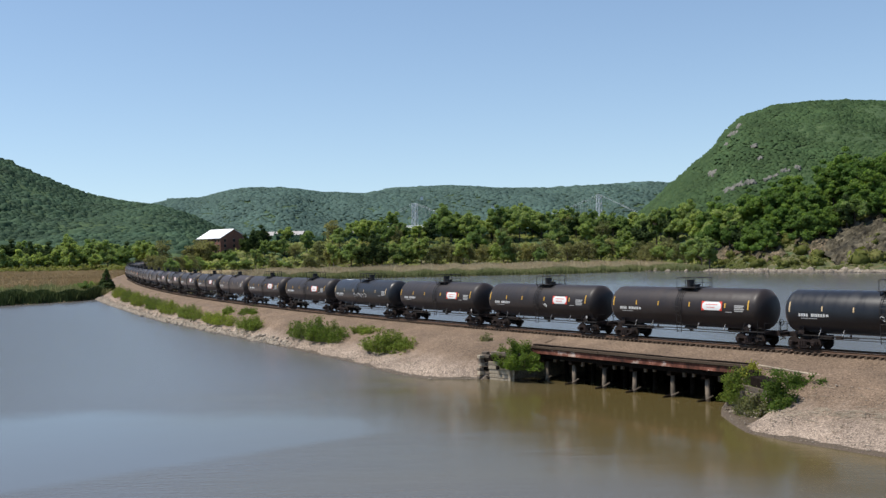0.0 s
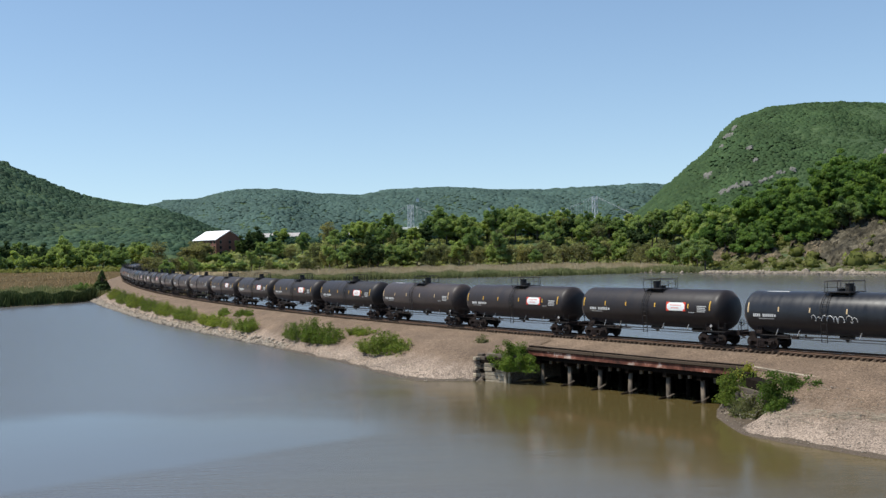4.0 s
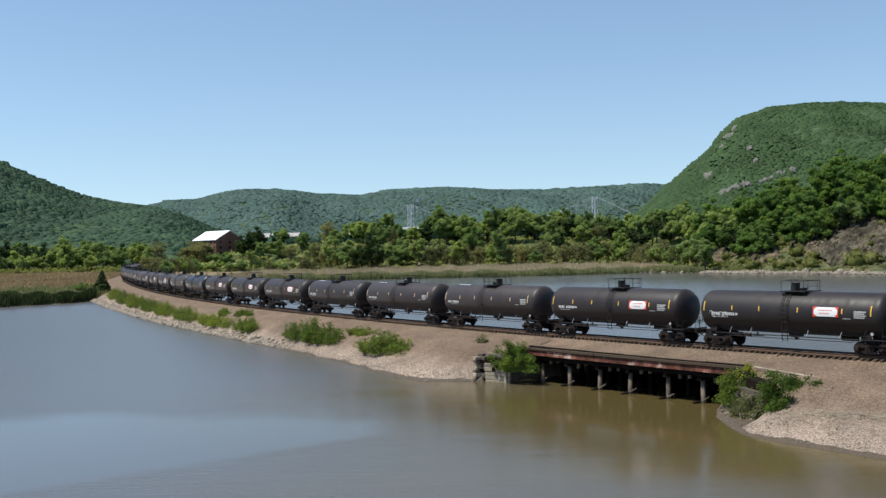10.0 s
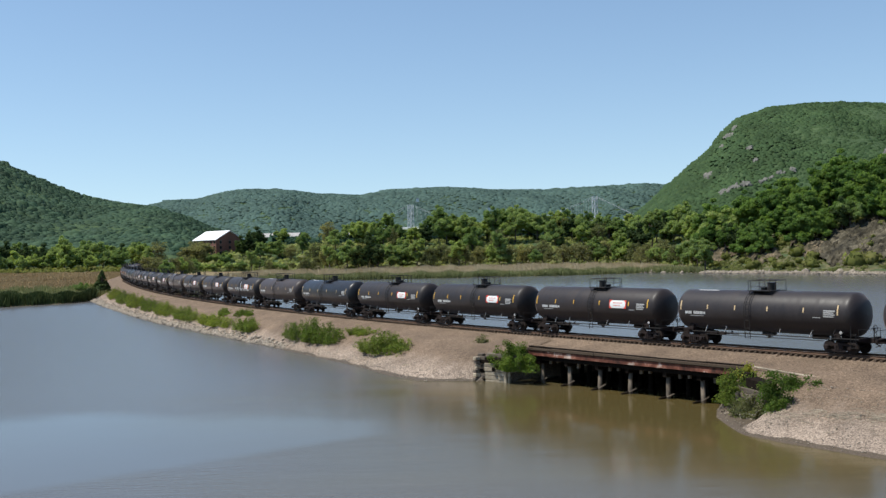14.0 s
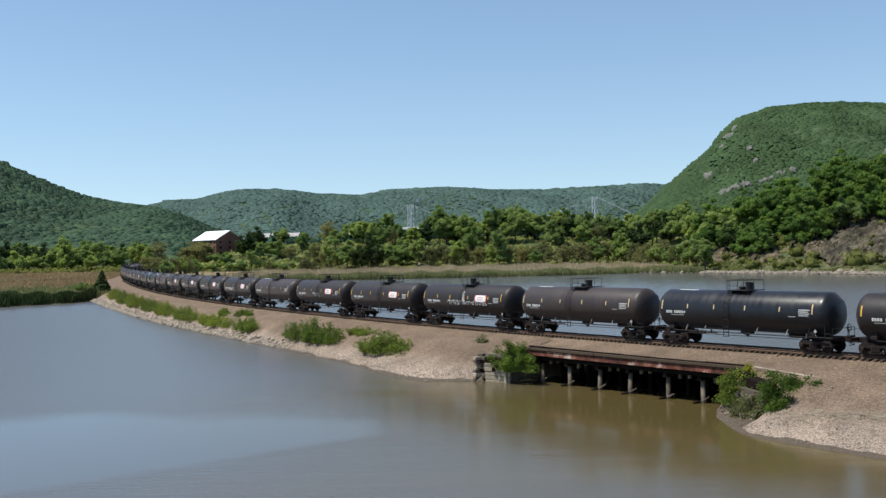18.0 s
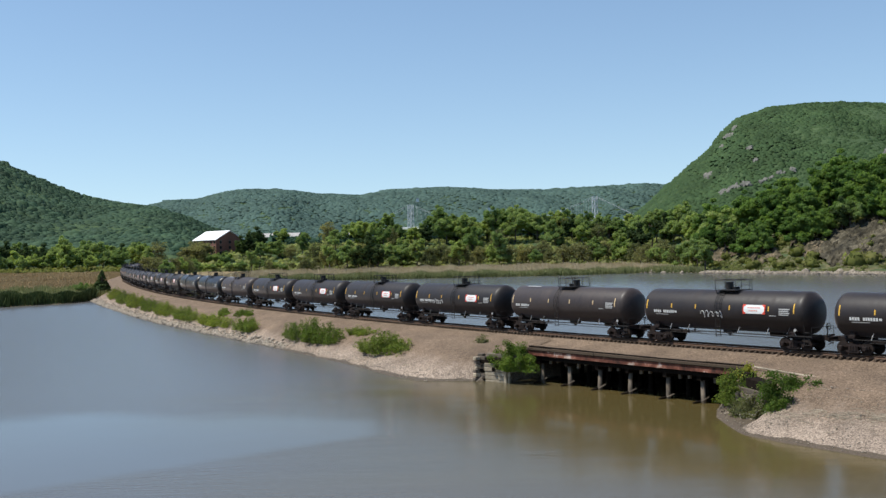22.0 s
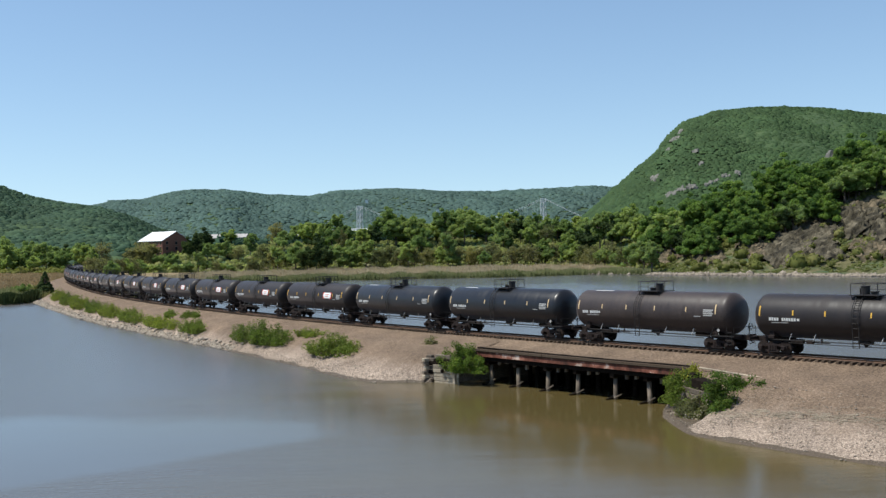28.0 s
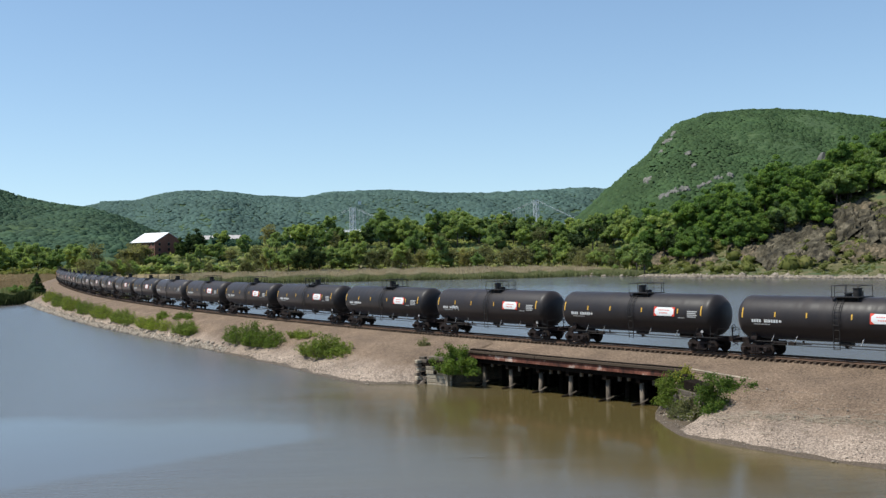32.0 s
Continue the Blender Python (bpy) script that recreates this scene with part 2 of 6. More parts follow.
M["white_roof"] = mottled("white_roof", [(0.3, (0.72, 0.72, 0.72)), (0.7, (0.85, 0.85, 0.84))], 0.6, 0.6)
M["grey_roof"] = mottled("grey_roof", [(0.3, (0.3, 0.28, 0.27)), (0.7, (0.5, 0.47, 0.45))], 0.5, 0.8)
M["dark_glass"] = material("window_glass", (0.02, 0.025, 0.03), 0.1, 0, 0.5)
M["bridge_steel"] = mottled("bridge_steel", [(0.3, (0.5, 0.52, 0.55)), (0.7, (0.62, 0.64, 0.67))], 0.1, 0.6)

# Ground: reeds, turf, woodland floor and bare rock, told apart by height, slope and place.
gm = M["ground"] = material("land", (0.1, 0.12, 0.05), 0.95, 0, 0.1)
soil = ramp(gm, noise_at(gm, 0.05, 8, 0.7), [(0.3, (0.05, 0.08, 0.04)), (0.6, (0.075, 0.115, 0.052)), (0.8, (0.11, 0.13, 0.066))])
marsh = ramp(gm, noise_at(gm, 0.02, 8, 0.65, "Object", (1, 3.5, 1)), [(0.3, (0.12, 0.12, 0.05)), (0.48, (0.22, 0.17, 0.095)), (0.7, (0.33, 0.255, 0.16))])
va = node(gm, "ShaderNodeAttribute")
va.attribute_name = "marsh"
vr = node(gm, "ShaderNodeAttribute")
vr.attribute_name = "rocky"
c = mix(gm, va.outputs["Fac"], soil, marsh)
rk = node(gm, "ShaderNodeMath")
rk.operation = "MULTIPLY"
link(gm, vr.outputs["Fac"], rk.inputs[0])
link(gm, ramp(gm, noise_at(gm, 0.12, 6, 0.7), [(0.36, (0.0,) * 3), (0.52, (1.0,) * 3)]), rk.inputs[1])
c = mix(gm, rk.outputs[0], c, ramp(gm, noise_at(gm, 0.3, 8, 0.7), [(0.3, (0.07, 0.07, 0.032)), (0.52, (0.14, 0.125, 0.062)), (0.75, (0.27, 0.215, 0.145))]))
link(gm, c, bsdf(gm).inputs["Base Color"])
bump(gm, noise_at(gm, 0.4, 8, 0.7), 0.8, 1.0)

# Water: silt below, sky above; the wind ruffles it but for the lee of the trestle.
wm = M["water"] = material("estuary_water", (0.15, 0.115, 0.065), 0.08, 0, 0.5)
bsdf(wm).inputs["IOR"].default_value = 1.33
geo = node(wm, "ShaderNodeNewGeometry")
lee = node(wm, "ShaderNodeMapping")
lee.inputs["Location"].default_value = (-0.5, -1.95, 0)
lee.inputs["Scale"].default_value = (0.03, 0.026, 0)
link(wm, geo.outputs["Position"], lee.inputs["Vector"])
ball = node(wm, "ShaderNodeVectorMath")
ball.operation = "LENGTH"
link(wm, lee.outputs[0], ball.inputs[0])
patch = noise_at(wm, 0.05, 3, 0.55, "Object", (0.5, 1.6, 1))
wind = node(wm, "ShaderNodeMath")
wind.operation = "ADD"
link(wm, ball.outputs["Value"], wind.inputs[0])
link(wm, patch, wind.inputs[1])
# a calm slick that reaches in from the open water and ends in a tongue
place = node(wm, "ShaderNodeSeparateXYZ")
link(wm, geo.outputs["Position"], place.inputs[0])


def sum_of(m, *terms):
    """The sum of sockets times factors; a bare number is added as it is."""
    out = None
    for sock, k in terms:
        n = node(m, "ShaderNodeMath")
        n.operation = "MULTIPLY_ADD"
        n.inputs[1].default_value = k
        link(m, sock, n.inputs[0])
        if out is None:
            n.inputs[2].default_value = 0.0
        else:
            link(m, out, n.inputs[2])
        out = n.outputs[0]
    return out


def least(m, a, b):
    n = node(m, "ShaderNodeMath")
    n.operation = "MINIMUM"
    link(m, a, n.inputs[0])
    link(m, b, n.inputs[1])
    return n.outputs[0]


def plus(m, a, k):
    n = node(m, "ShaderNodeMath")
    n.operation = "ADD"
    n.inputs[1].default_value = k
    link(m, a, n.inputs[0])
    return n.outputs[0]


waver = noise_at(wm, 0.07, 3, 0.5)
PX, PY = place.outputs["X"], place.outputs["Y"]
north = plus(wm, sum_of(wm, (PY, -1.0), (PX, -0.08), (waver, 14.0)), 75.5 - 7.2)
south = plus(wm, sum_of(wm, (PY, 0.77), (PX, -0.65), (waver, 4.0)), -0.77 * 66.2 - 0.65 * 5.3 - 2.0)
east = plus(wm, sum_of(wm, (PX, -1.0), (waver, 3.0)), -3.8 - 1.5)
inside = least(wm, least(wm, sum_of(wm, (north, 0.35)), south), sum_of(wm, (east, 0.6)))
spread = node(wm, "ShaderNodeMapRange", **{"From Min": -1.2, "From Max": 1.6, "To Min": 1.0, "To Max": 0.08})
spread.interpolation_type = "SMOOTHSTEP"
link(wm, inside, spread.inputs[0])
slick = spread.outputs[0]
gust = node(wm, "ShaderNodeMapRange", **{"From Min": 0.75, "From Max": 1.5, "To Min": 0.14, "To Max": 1.0})
link(wm, wind.outputs[0], gust.inputs[0])
open_water = node(wm, "ShaderNodeMapRange", **{"From Min": 1.9, "From Max": 3.8, "To Min": 1.0, "To Max": 3.8})
link(wm, wind.outputs[0], open_water.inputs[0])
ripple = noise_at(wm, 1.6, 3, 0.55, "Object", (0.7, 1.5, 1))
swell = noise_at(wm, 0.35, 2, 0.5, "Object", (0.4, 1.6, 1))
waves = node(wm, "ShaderNodeMath")
waves.operation = "MULTIPLY_ADD"
waves.inputs[1].default_value = 0.5
link(wm, ripple, waves.inputs[0])
link(wm, swell, waves.inputs[2])
wb = node(wm, "ShaderNodeBump", Distance=0.35)
link(wm, waves.outputs[0], wb.inputs["Height"])
wk = node(wm, "ShaderNodeMath")
wk.operation = "MULTIPLY"
wk.inputs[1].default_value = 0.1
link(wm, gust.outputs[0], wk.inputs[0])
calm = node(wm, "ShaderNodeMath")
calm.operation = "MULTIPLY"
link(wm, wk.outputs[0], calm.inputs[0])
link(wm, slick, calm.inputs[1])
chop = node(wm, "ShaderNodeMath")
chop.operation = "MULTIPLY"
link(wm, calm.outputs[0], chop.inputs[0])
link(wm, open_water.outputs[0], chop.inputs[1])
still = node(wm, "ShaderNodeMapRange", **{"From Min": 230.0, "From Max": 370.0, "To Min": 1.0, "To Max": 0.3})
link(wm, PY, still.inputs[0])
waves_k = node(wm, "ShaderNodeMath")
waves_k.operation = "MULTIPLY"
link(wm, chop.outputs[0], waves_k.inputs[0])
link(wm, still.outputs[0], waves_k.inputs[1])
link(wm, waves_k.outputs[0], wb.inputs["Strength"])
link(wm, wb.outputs[0], bsdf(wm).inputs["Normal"])
mud = ramp(wm, noise_at(wm, 0.03, 4, 0.6, "Object", (0.6, 1.4, 1)), [(0.35, (0.112, 0.082, 0.03)), (0.65, (0.092, 0.072, 0.028))])
plume = node(wm, "ShaderNodeMapRange", **{"From Min": 0.9, "From Max": 1.7})
link(wm, wind.outputs[0], plume.inputs[0])
link(wm, mix(wm, plume.outputs[0], mud, (0.106, 0.101, 0.097)), bsdf(wm).inputs["Base Color"])
# fine ruffles, too small to tell apart, blur what the open water mirrors
quiet = node(wm, "ShaderNodeMath")
quiet.operation = "MULTIPLY"
link(wm, gust.outputs[0], quiet.inputs[0])
link(wm, still.outputs[0], quiet.inputs[1])
fine = node(wm, "ShaderNodeMath")
fine.operation = "MULTIPLY"
link(wm, quiet.outputs[0], fine.inputs[0])
link(wm, slick, fine.inputs[1])
blur = node(wm, "ShaderNodeMapRange", **{"From Min": 0.1, "From Max": 1.0, "To Min": 0.11, "To Max": 0.26})
link(wm, fine.outputs[0], blur.inputs[0])
link(wm, blur.outputs[0], bsdf(wm).inputs["Roughness"])


# ---- mesh helpers ----
def mesh_of(name, bm, mat, smooth=False):
    me = bpy.data.meshes.new(name)
    bm.normal_update()
    bm.to_mesh(me)
    bm.free()
    me.materials.append(mat)
    if smooth:
        me.shade_smooth()
    return me


def mesh_from(name, verts, faces, mat, smooth=False):
    me = bpy.data.meshes.new(name)
    if isinstance(faces, np.ndarray):
        n, k = faces.shape
        me.vertices.add(len(verts))
        me.vertices.foreach_set("co", np.asarray(verts, np.float32).ravel())
        me.loops.add(n * k)
        me.loops.foreach_set("vertex_index", faces.astype(np.int32).ravel())
        me.polygons.add(n)
        me.polygons.foreach_set("loop_start", np.arange(0, n * k, k, dtype=np.int32))
        me.update(calc_edges=True)
        me.validate()
    else:
        me.from_pydata(np.asarray(verts).tolist(), [], faces)
        me.update()
    me.materials.append(mat)
    if smooth:
        me.shade_smooth()
    return me


def part(name, bm, mat, parent, label="", smooth=False):
    """One mesh object under a thing or under a part. bm: a bmesh or a mesh that is shared."""
    me = bm if isinstance(bm, bpy.types.Mesh) else mesh_of(name, bm, mat, smooth)
    ob = new(name, me)
    ob.parent = parent
    return tagged(ob, label)


def box(bm, c, size, rot=None, taper=0.0, bevel=0.0):
    r = bmesh.ops.create_cube(bm, size=1)
    vs = r["verts"]
    for v in vs:
        k = 1 - taper * (v.co.z + 0.5)
        v.co = Vector((v.co.x * size[0] * k, v.co.y * size[1] * k, v.co.z * size[2]))
    if bevel:
        es = list({e for v in vs for e in v.link_edges})
        out = bmesh.ops.bevel(bm, geom=es, offset=bevel, segments=1, affect="EDGES")
        vs = list({v for v in out["verts"]} | {v for v in vs if v.is_valid})
    m = Matrix.Translation(c) @ (rot or Matrix())
    bmesh.ops.transform(bm, matrix=m, verts=vs)
    return vs


def rod(bm, a, b, r, n=6, r2=None):
    a, b = Vector(a), Vector(b)
    d = b - a
    q = d.to_track_quat("Z", "Y").to_matrix().to_4x4()
    bmesh.ops.create_cone(bm, cap_ends=True, segments=n, radius1=r, radius2=r if r2 is None else r2, depth=d.length,
                          matrix=Matrix.Translation((a + b) / 2) @ q)


def prism(bm, outline, y0, y1):
    """A flat outline in x and z, made thick from y0 to y1."""
    a = [bm.verts.new((x, y0, z)) for x, z in outline]
    b = [bm.verts.new((x, y1, z)) for x, z in outline]
    n = len(a)
    bm.faces.new(a)
    bm.faces.new(b[::-1])
    for i in range(n):
        bm.faces.new((a[i], b[i], b[(i + 1) % n], a[(i + 1) % n]))
    bmesh.ops.recalc_face_normals(bm, faces=bm.faces[:])


def smooth01(v):
    v = np.clip(v, 0, 1)
    return v * v * (3 - 2 * v)


# ---- the railway's line ----
S = np.arange(-760.0, 1120.0, 0.5)
U = np.clip(S, 0, 300) / 100
CURVE = (0.216 - 0.103 * U + 0.026 * U ** 2 - 0.005 * U ** 3) / 100
CURVE = np.where(S < -60, 0.0, CURVE)
CURVE = CURVE + smooth01((S - 300) / 60) * (0.0013 - CURVE)
HEAD = np.cumsum(CURVE) * 0.5
HEAD += -0.641 - np.interp(0, S, HEAD)
LX, LY = np.cumsum(np.sin(HEAD)) * 0.5, np.cumsum(np.cos(HEAD)) * 0.5
LX += 21.52 - np.interp(0, S, LX)
LY += 83.43 - np.interp(0, S, LY)
RAIL = 3.7
LZ = RAIL + np.clip(0.008 * (S - 330), 0, 2.6)


def line(s, off=0.0, z=None):
    """The place at s metres along the track, off metres towards the near water, at the height z."""
    x, y, h = np.interp(s, S, LX), np.interp(s, S, LY), np.interp(s, S, HEAD)
    return np.stack([x - np.cos(h) * off, y + np.sin(h) * off, np.interp(s, S, LZ) - RAIL + (RAIL if z is None else z)], -1)


def along(s, off, z, spin=0.0):
    """A pose on the line whose x axis points the way the train runs and whose -y axis points to the near water."""
    p = line(s, off, z)
    h = float(np.interp(s, S, HEAD))
    return Matrix.Translation(p.tolist()) @ Matrix.Rotation(math.atan2(-math.cos(h), -math.sin(h)) + spin, 4, "Z")


# ---- land ----
def crest(px, xs, ys, far):
    """Height of a ridge far metres off whose outline stands at those bearings and elevations."""
    y = np.interp(px, xs, ys)
    return EYE[2] + far * (445.9 - 0.021 * (px - 784) - y) / 1900


SHORE_X = [-900, -400, 0, 60, 130, 165, 230, 330, 420, 480, 1000, 1150, 1245, 1400, 1568, 1700, 2100]
SHORE_Y = [200, 230, 262, 270, 280, 292, 300, 300, 340, 463, 463, 480, 451, 414, 381, 360, 330]
EDGE_X = [-900, 100, 230, 300, 400, 640, 900, 1100, 1200, 1250, 1300, 1400, 2100]
EDGE_Y = [620, 640, 610, 560, 575, 600, 620, 600, 520, 475, 452, 424, 360]


def shore_at(px):
    return np.interp(px, SHORE_X, SHORE_Y)


def edge_at(px):
    return np.interp(px, EDGE_X, EDGE_Y)


def gullies(x, y, wide):
    """Spurs and gullies that run down a hillside, from -1 to 1."""
    u = x / wide + 0.6 * np.sin(y / wide * 0.45 + 1.0)
    return 0.55 * np.sin(u * 2.1 + 0.8 * np.sin(y / wide * 0.9)) + 0.3 * np.sin(u * 4.7 + 2.0 + y / wide * 0.8) + 0.15 * np.sin(u * 9.1 - y / wide * 2.3)


def land(x, y):
    """Height of the ground."""
    x, y = np.asarray(x, float), np.asarray(y, float)
    ahead = np.maximum(y, 1.0)
    px = np.clip(784 + 1900 * x / ahead, -900, 2100)
    e = y - shore_at(px)
    t = y - edge_at(px)
    wet = -1.6 + 2.2 * smooth01((e + 6) / 10)
    left = smooth01((330 - px) / 140)
    right = smooth01((px - 1190) / 110)
    marsh = np.clip(e, 0, 400) * (0.0085 * left + 0.011 * (1 - left) * (1 - right))
    z = wet + np.where(e > 0, marsh, 0)
    knoll = np.interp(px, [230, 330, 420, 520, 650, 800, 950, 1100, 1250, 1350, 1450, 1568, 1700, 2100],
                      [2, 9, 12, 14, 15, 16, 16, 14, 13, 19, 27, 35, 42, 40])
    rise = np.where(px > 1240, 95.0, 85.0)
    isle = knoll * (smooth01(t / rise) * (1 - 0.75 * smooth01((t - 220) / 300)))
    z = z + np.where(px > 230, isle, 0)
    # far ridges
    lh = crest(px, [-900, -300, -100, 0, 50, 100, 150, 200, 262, 300, 350, 430, 520], [150, 190, 246, 289, 310, 329, 348, 357, 366, 374, 392, 425, 446], 1750)
    up = smooth01((y - 640) / 1110)
    z = np.maximum(z, np.where((y > 640) & (px < 520), 4 + (lh - 8.4) * up ** 1.25 + 13 * gullies(x, y, 150) * 4 * up * (1 - up) - 4 * smooth01((px - 400) / 100), -9))
    nh = crest(px, [1040, 1110, 1150, 1190, 1225, 1260, 1280, 1310, 1370, 1430, 1500, 1568, 1676, 1800, 2100],
               [446, 392, 362, 326, 296, 268, 241, 213, 193, 187, 185, 187, 197, 217, 262], 2050)
    up = smooth01((y - 1350) / 700)
    z = np.maximum(z, np.where(y > 1350, 3 + (nh - 3.8) * up ** 0.8 + 10 * gullies(x, y, 110) * 4 * up * (1 - up) * smooth01((px - 1080) / 120), -9))
    bh = crest(px, [-900, 0, 200, 262, 300, 350, 400, 440, 500, 560, 640, 690, 790, 870, 960, 1050, 1140, 1180, 1300, 2100],
               [380, 370, 366, 364, 354, 352, 340, 335, 335, 342, 345, 335, 331, 335, 336, 330, 324, 327, 332, 360], 3600)
    up = smooth01((y - 2350) / 1250)
    z = np.maximum(z, np.where(y > 2350, (bh - 7) * up + 26 * gullies(x, y, 270) * 4 * up * (1 - up), -9))
    # out of sight: low wooded land all round, and the bank on which the eye stands
    r = np.hypot(x, y)
    back = 3 + 40 * smooth01((r - 150) / 900)
    behind = smooth01((20 - y + 0.15 * np.abs(x)) / 60)
    z = z * (1 - behind) + np.where(r > 140, back, -1.6 + 8 * smooth01((-y - 4) / 60)) * behind
    z = np.maximum(z, 9.75 - 11.6 * smooth01((r - 4) / 26))
    # formation of the railway
    near = np.full(x.shape, 1e9)
    at = np.zeros(x.shape)
    for k in range(0, len(S), 12):
        if S[k] < 150:
            continue
        d = np.hypot(x - LX[k], y - LY[k])
        at = np.where(d < near, LZ[k] - 1.2, at)
        near = np.minimum(near, d)
    w = smooth01((26 - near) / 14)
    return np.where(near < 26, z * (1 - w) + np.minimum(z, at) * w, z)


angles = np.concatenate([np.linspace(-0.62, 0.62, 420), np.linspace(0.62, 2 * math.pi - 0.62, 90)[1:-1]])
rings = np.concatenate([[0.05, 3, 6, 10, 14, 19, 25, 32, 45, 65, 90, 125, 165, 205], np.arange(230, 700, 6.5), np.geomspace(700, 4700, 90)])
ga, gr = np.meshgrid(angles, rings)
gx, gy = gr * np.sin(ga), gr * np.cos(ga)
gz = land(gx, gy)
gz += np.where(gr > 700, 2.5, 0.0) * np.sin(gx * 0.021 + 1.3 * np.sin(gy * 0.011)) * np.sin(gy * 0.017 + gx * 0.006)
na, nr = len(angles), len(rings)
idx = np.arange(na * nr).reshape(nr, na)
quads = np.stack([idx[:-1], np.roll(idx[:-1], -1, 1), np.roll(idx[1:], -1, 1), idx[1:]], -1).reshape(-1, 4)
me = mesh_from("ground", np.stack([gx, gy, gz], -1).reshape(-1, 3), quads, M["ground"], True)
gp = np.clip(784 + 1900 * gx / np.maximum(gy, 1), -900, 2100)
ge, gt = gy - shore_at(gp), gy - edge_at(gp)
wetland = smooth01((ge + 10) / 10) * (1 - smooth01((gt - 5) / 30)) * (gp < 1235) * (gy > 0)
slope = np.abs(np.gradient(gz, axis=0)) / np.maximum(np.gradient(gr, axis=0), 0.1)
stony = np.clip(smooth01((slope - 0.3) / 0.25), 0, 1) * (gp > 1230) * (gy < 700)
stony = np.maximum(stony, smooth01((ge + 4) / 6) * (1 - smooth01((ge - 8) / 8)) * (gp > 1240) * (gy > 0))
stony = np.maximum(stony, 0.9 * (gp > 1240) * (gy > 0) * (gy < 700) * (1 - smooth01((ge - 60) / 30)))
for name, v in (("marsh", wetland), ("rocky", stony)):
    at = me.attributes.new(name, "FLOAT", "POINT")
    at.data.foreach_set("value", v.reshape(-1).astype(np.float32))
ground = tagged(new("ground", me), "wooded hills, marsh and shore round a tidal inlet", "ground", kind="structure")

bm = bmesh.new()
bmesh.ops.create_grid(bm, x_segments=1, y_segments=1, size=2600)
water = tagged(new("water", mesh_of("water", bm, M["water"])), "calm muddy brown estuary water mirroring the sky", "water", kind="structure")
water.location = (0, 2300, 0)


# ---- railway embankment ----
NEAR_S = [-760, -60, -21.5, -15.6, -12.7, -10.5, -7.5, -5.2, 19.4, 22.3, 27.7, 37.2, 50, 66, 84, 105, 129, 168, 238, 300, 1120]
NEAR_W = [16, 16, 15.9, 15.2, 14.7, 12.9, 10.3, 7.3, 9.5, 12.6, 12.8, 11.1, 9.9, 9.0, 8.7, 8.9, 9.7, 10.2, 13, 12, 10]


def bank(name, s0, s1, step, label):
    """The stone bank from s0 to s1: ballast crown, shoulders, and gravel slopes down into the water."""
    ss = np.arange(s0, s1 + step * 0.5, step)
    w = np.interp(ss, NEAR_S, NEAR_W)
    cols = []
    prof = [(-13, -2.0), (-9.5, 0.2), (-6.0, 1.9), (-4.2, 2.7), (-3.0, 2.9), (-1.9, 3.26), (-0.6, 3.43), (0.6, 3.43), (1.9, 3.26), (2.6, 3.1), (3.4, 2.9)]
    for o, z in prof:
        cols.append((np.full(ss.shape, o), np.full(ss.shape, z)))
    for f, z in ((0.0, 2.85), (0.2, 2.62), (0.4, 2.05), (0.55, 1.5), (0.7, 0.95), (0.82, 0.55), (0.945, 0.17), (1.0, 0.0), (1.1, -0.5), (1.45, -2.0)):
        cols.append((4.6 + (w - 4.6) * f, np.full(ss.shape, z)))
    V = []
    for k, (o, z) in enumerate(cols):
        p = line(ss, o, 0)
        rough = np.array([noise.noise(Vector((a * 0.35, b * 0.35, 0))) + 0.5 * noise.noise(Vector((a * 1.1, b * 1.1, 3))) for a, b in p[:, :2]])
        p[:, 2] += z + rough * (0.05 if abs(k - 7) < 4 else 0.16)
        if k > 12:
            p[:, :2] += rough[:, None] * 0.25
        V.append(p)
    V = np.stack(V, 1)
    offs = np.stack([o for o, z in cols], 1)
    wall = np.where((ss > -11.9) & (ss < -5.0), 8.0 - 0.5 * (ss + 6.6), np.where((ss > 16) & (ss < 18.8), 7.5, 99.0))[:, None]
    foot = np.where(ss > 0, -0.8, 0.42)[:, None]
    V[..., 2] = np.where(offs > wall - 0.35, np.minimum(V[..., 2], foot - 0.11 * (offs - wall)), V[..., 2])
    n, m = V.shape[:2]
    ii = np.arange(n * m).reshape(n, m)
    f = np.stack([ii[:-1, :-1], ii[1:, :-1], ii[1:, 1:], ii[:-1, 1:]], -1).reshape(-1, 4)
    caps = [ii[0].tolist(), ii[-1].tolist()[::-1]]
    me = mesh_from(name, V.reshape(-1, 3), f.tolist() + caps, M["bank"], True)
    me.materials.append(M["wet"])
    pick = np.zeros(len(me.polygons), np.int32)
    wet_from = np.where(wall[:-1, 0] < 50, 15, 17)[:, None]
    pick[:len(f)] = (np.arange(m - 1)[None] >= wet_from).astype(np.int32).ravel()
    me.polygons.foreach_set("material_index", pick)
    return tagged(new(name, me), label, "embankment", kind="structure")


bank("embankment_north", 17.4, 150, 0.5, "grey stone railway embankment with a pale gravel shore")
bank("embankment_far", 150, 1110, 3.0, "grey stone railway embankment curving away along the marsh")
bank("embankment_south", -60, -5.6, 0.5, "grey stone railway embankment with a wide gravel shore")
bank("embankment_behind", -750, -60, 5.0, "grey stone railway embankment")

# ---- trestle over the outlet ----
trestle = tagged(new("trestle_bridge"), "old timber pile trestle with a rusted red girder edge", "bridge")
TS0, TS1 = -6.2, 18.0


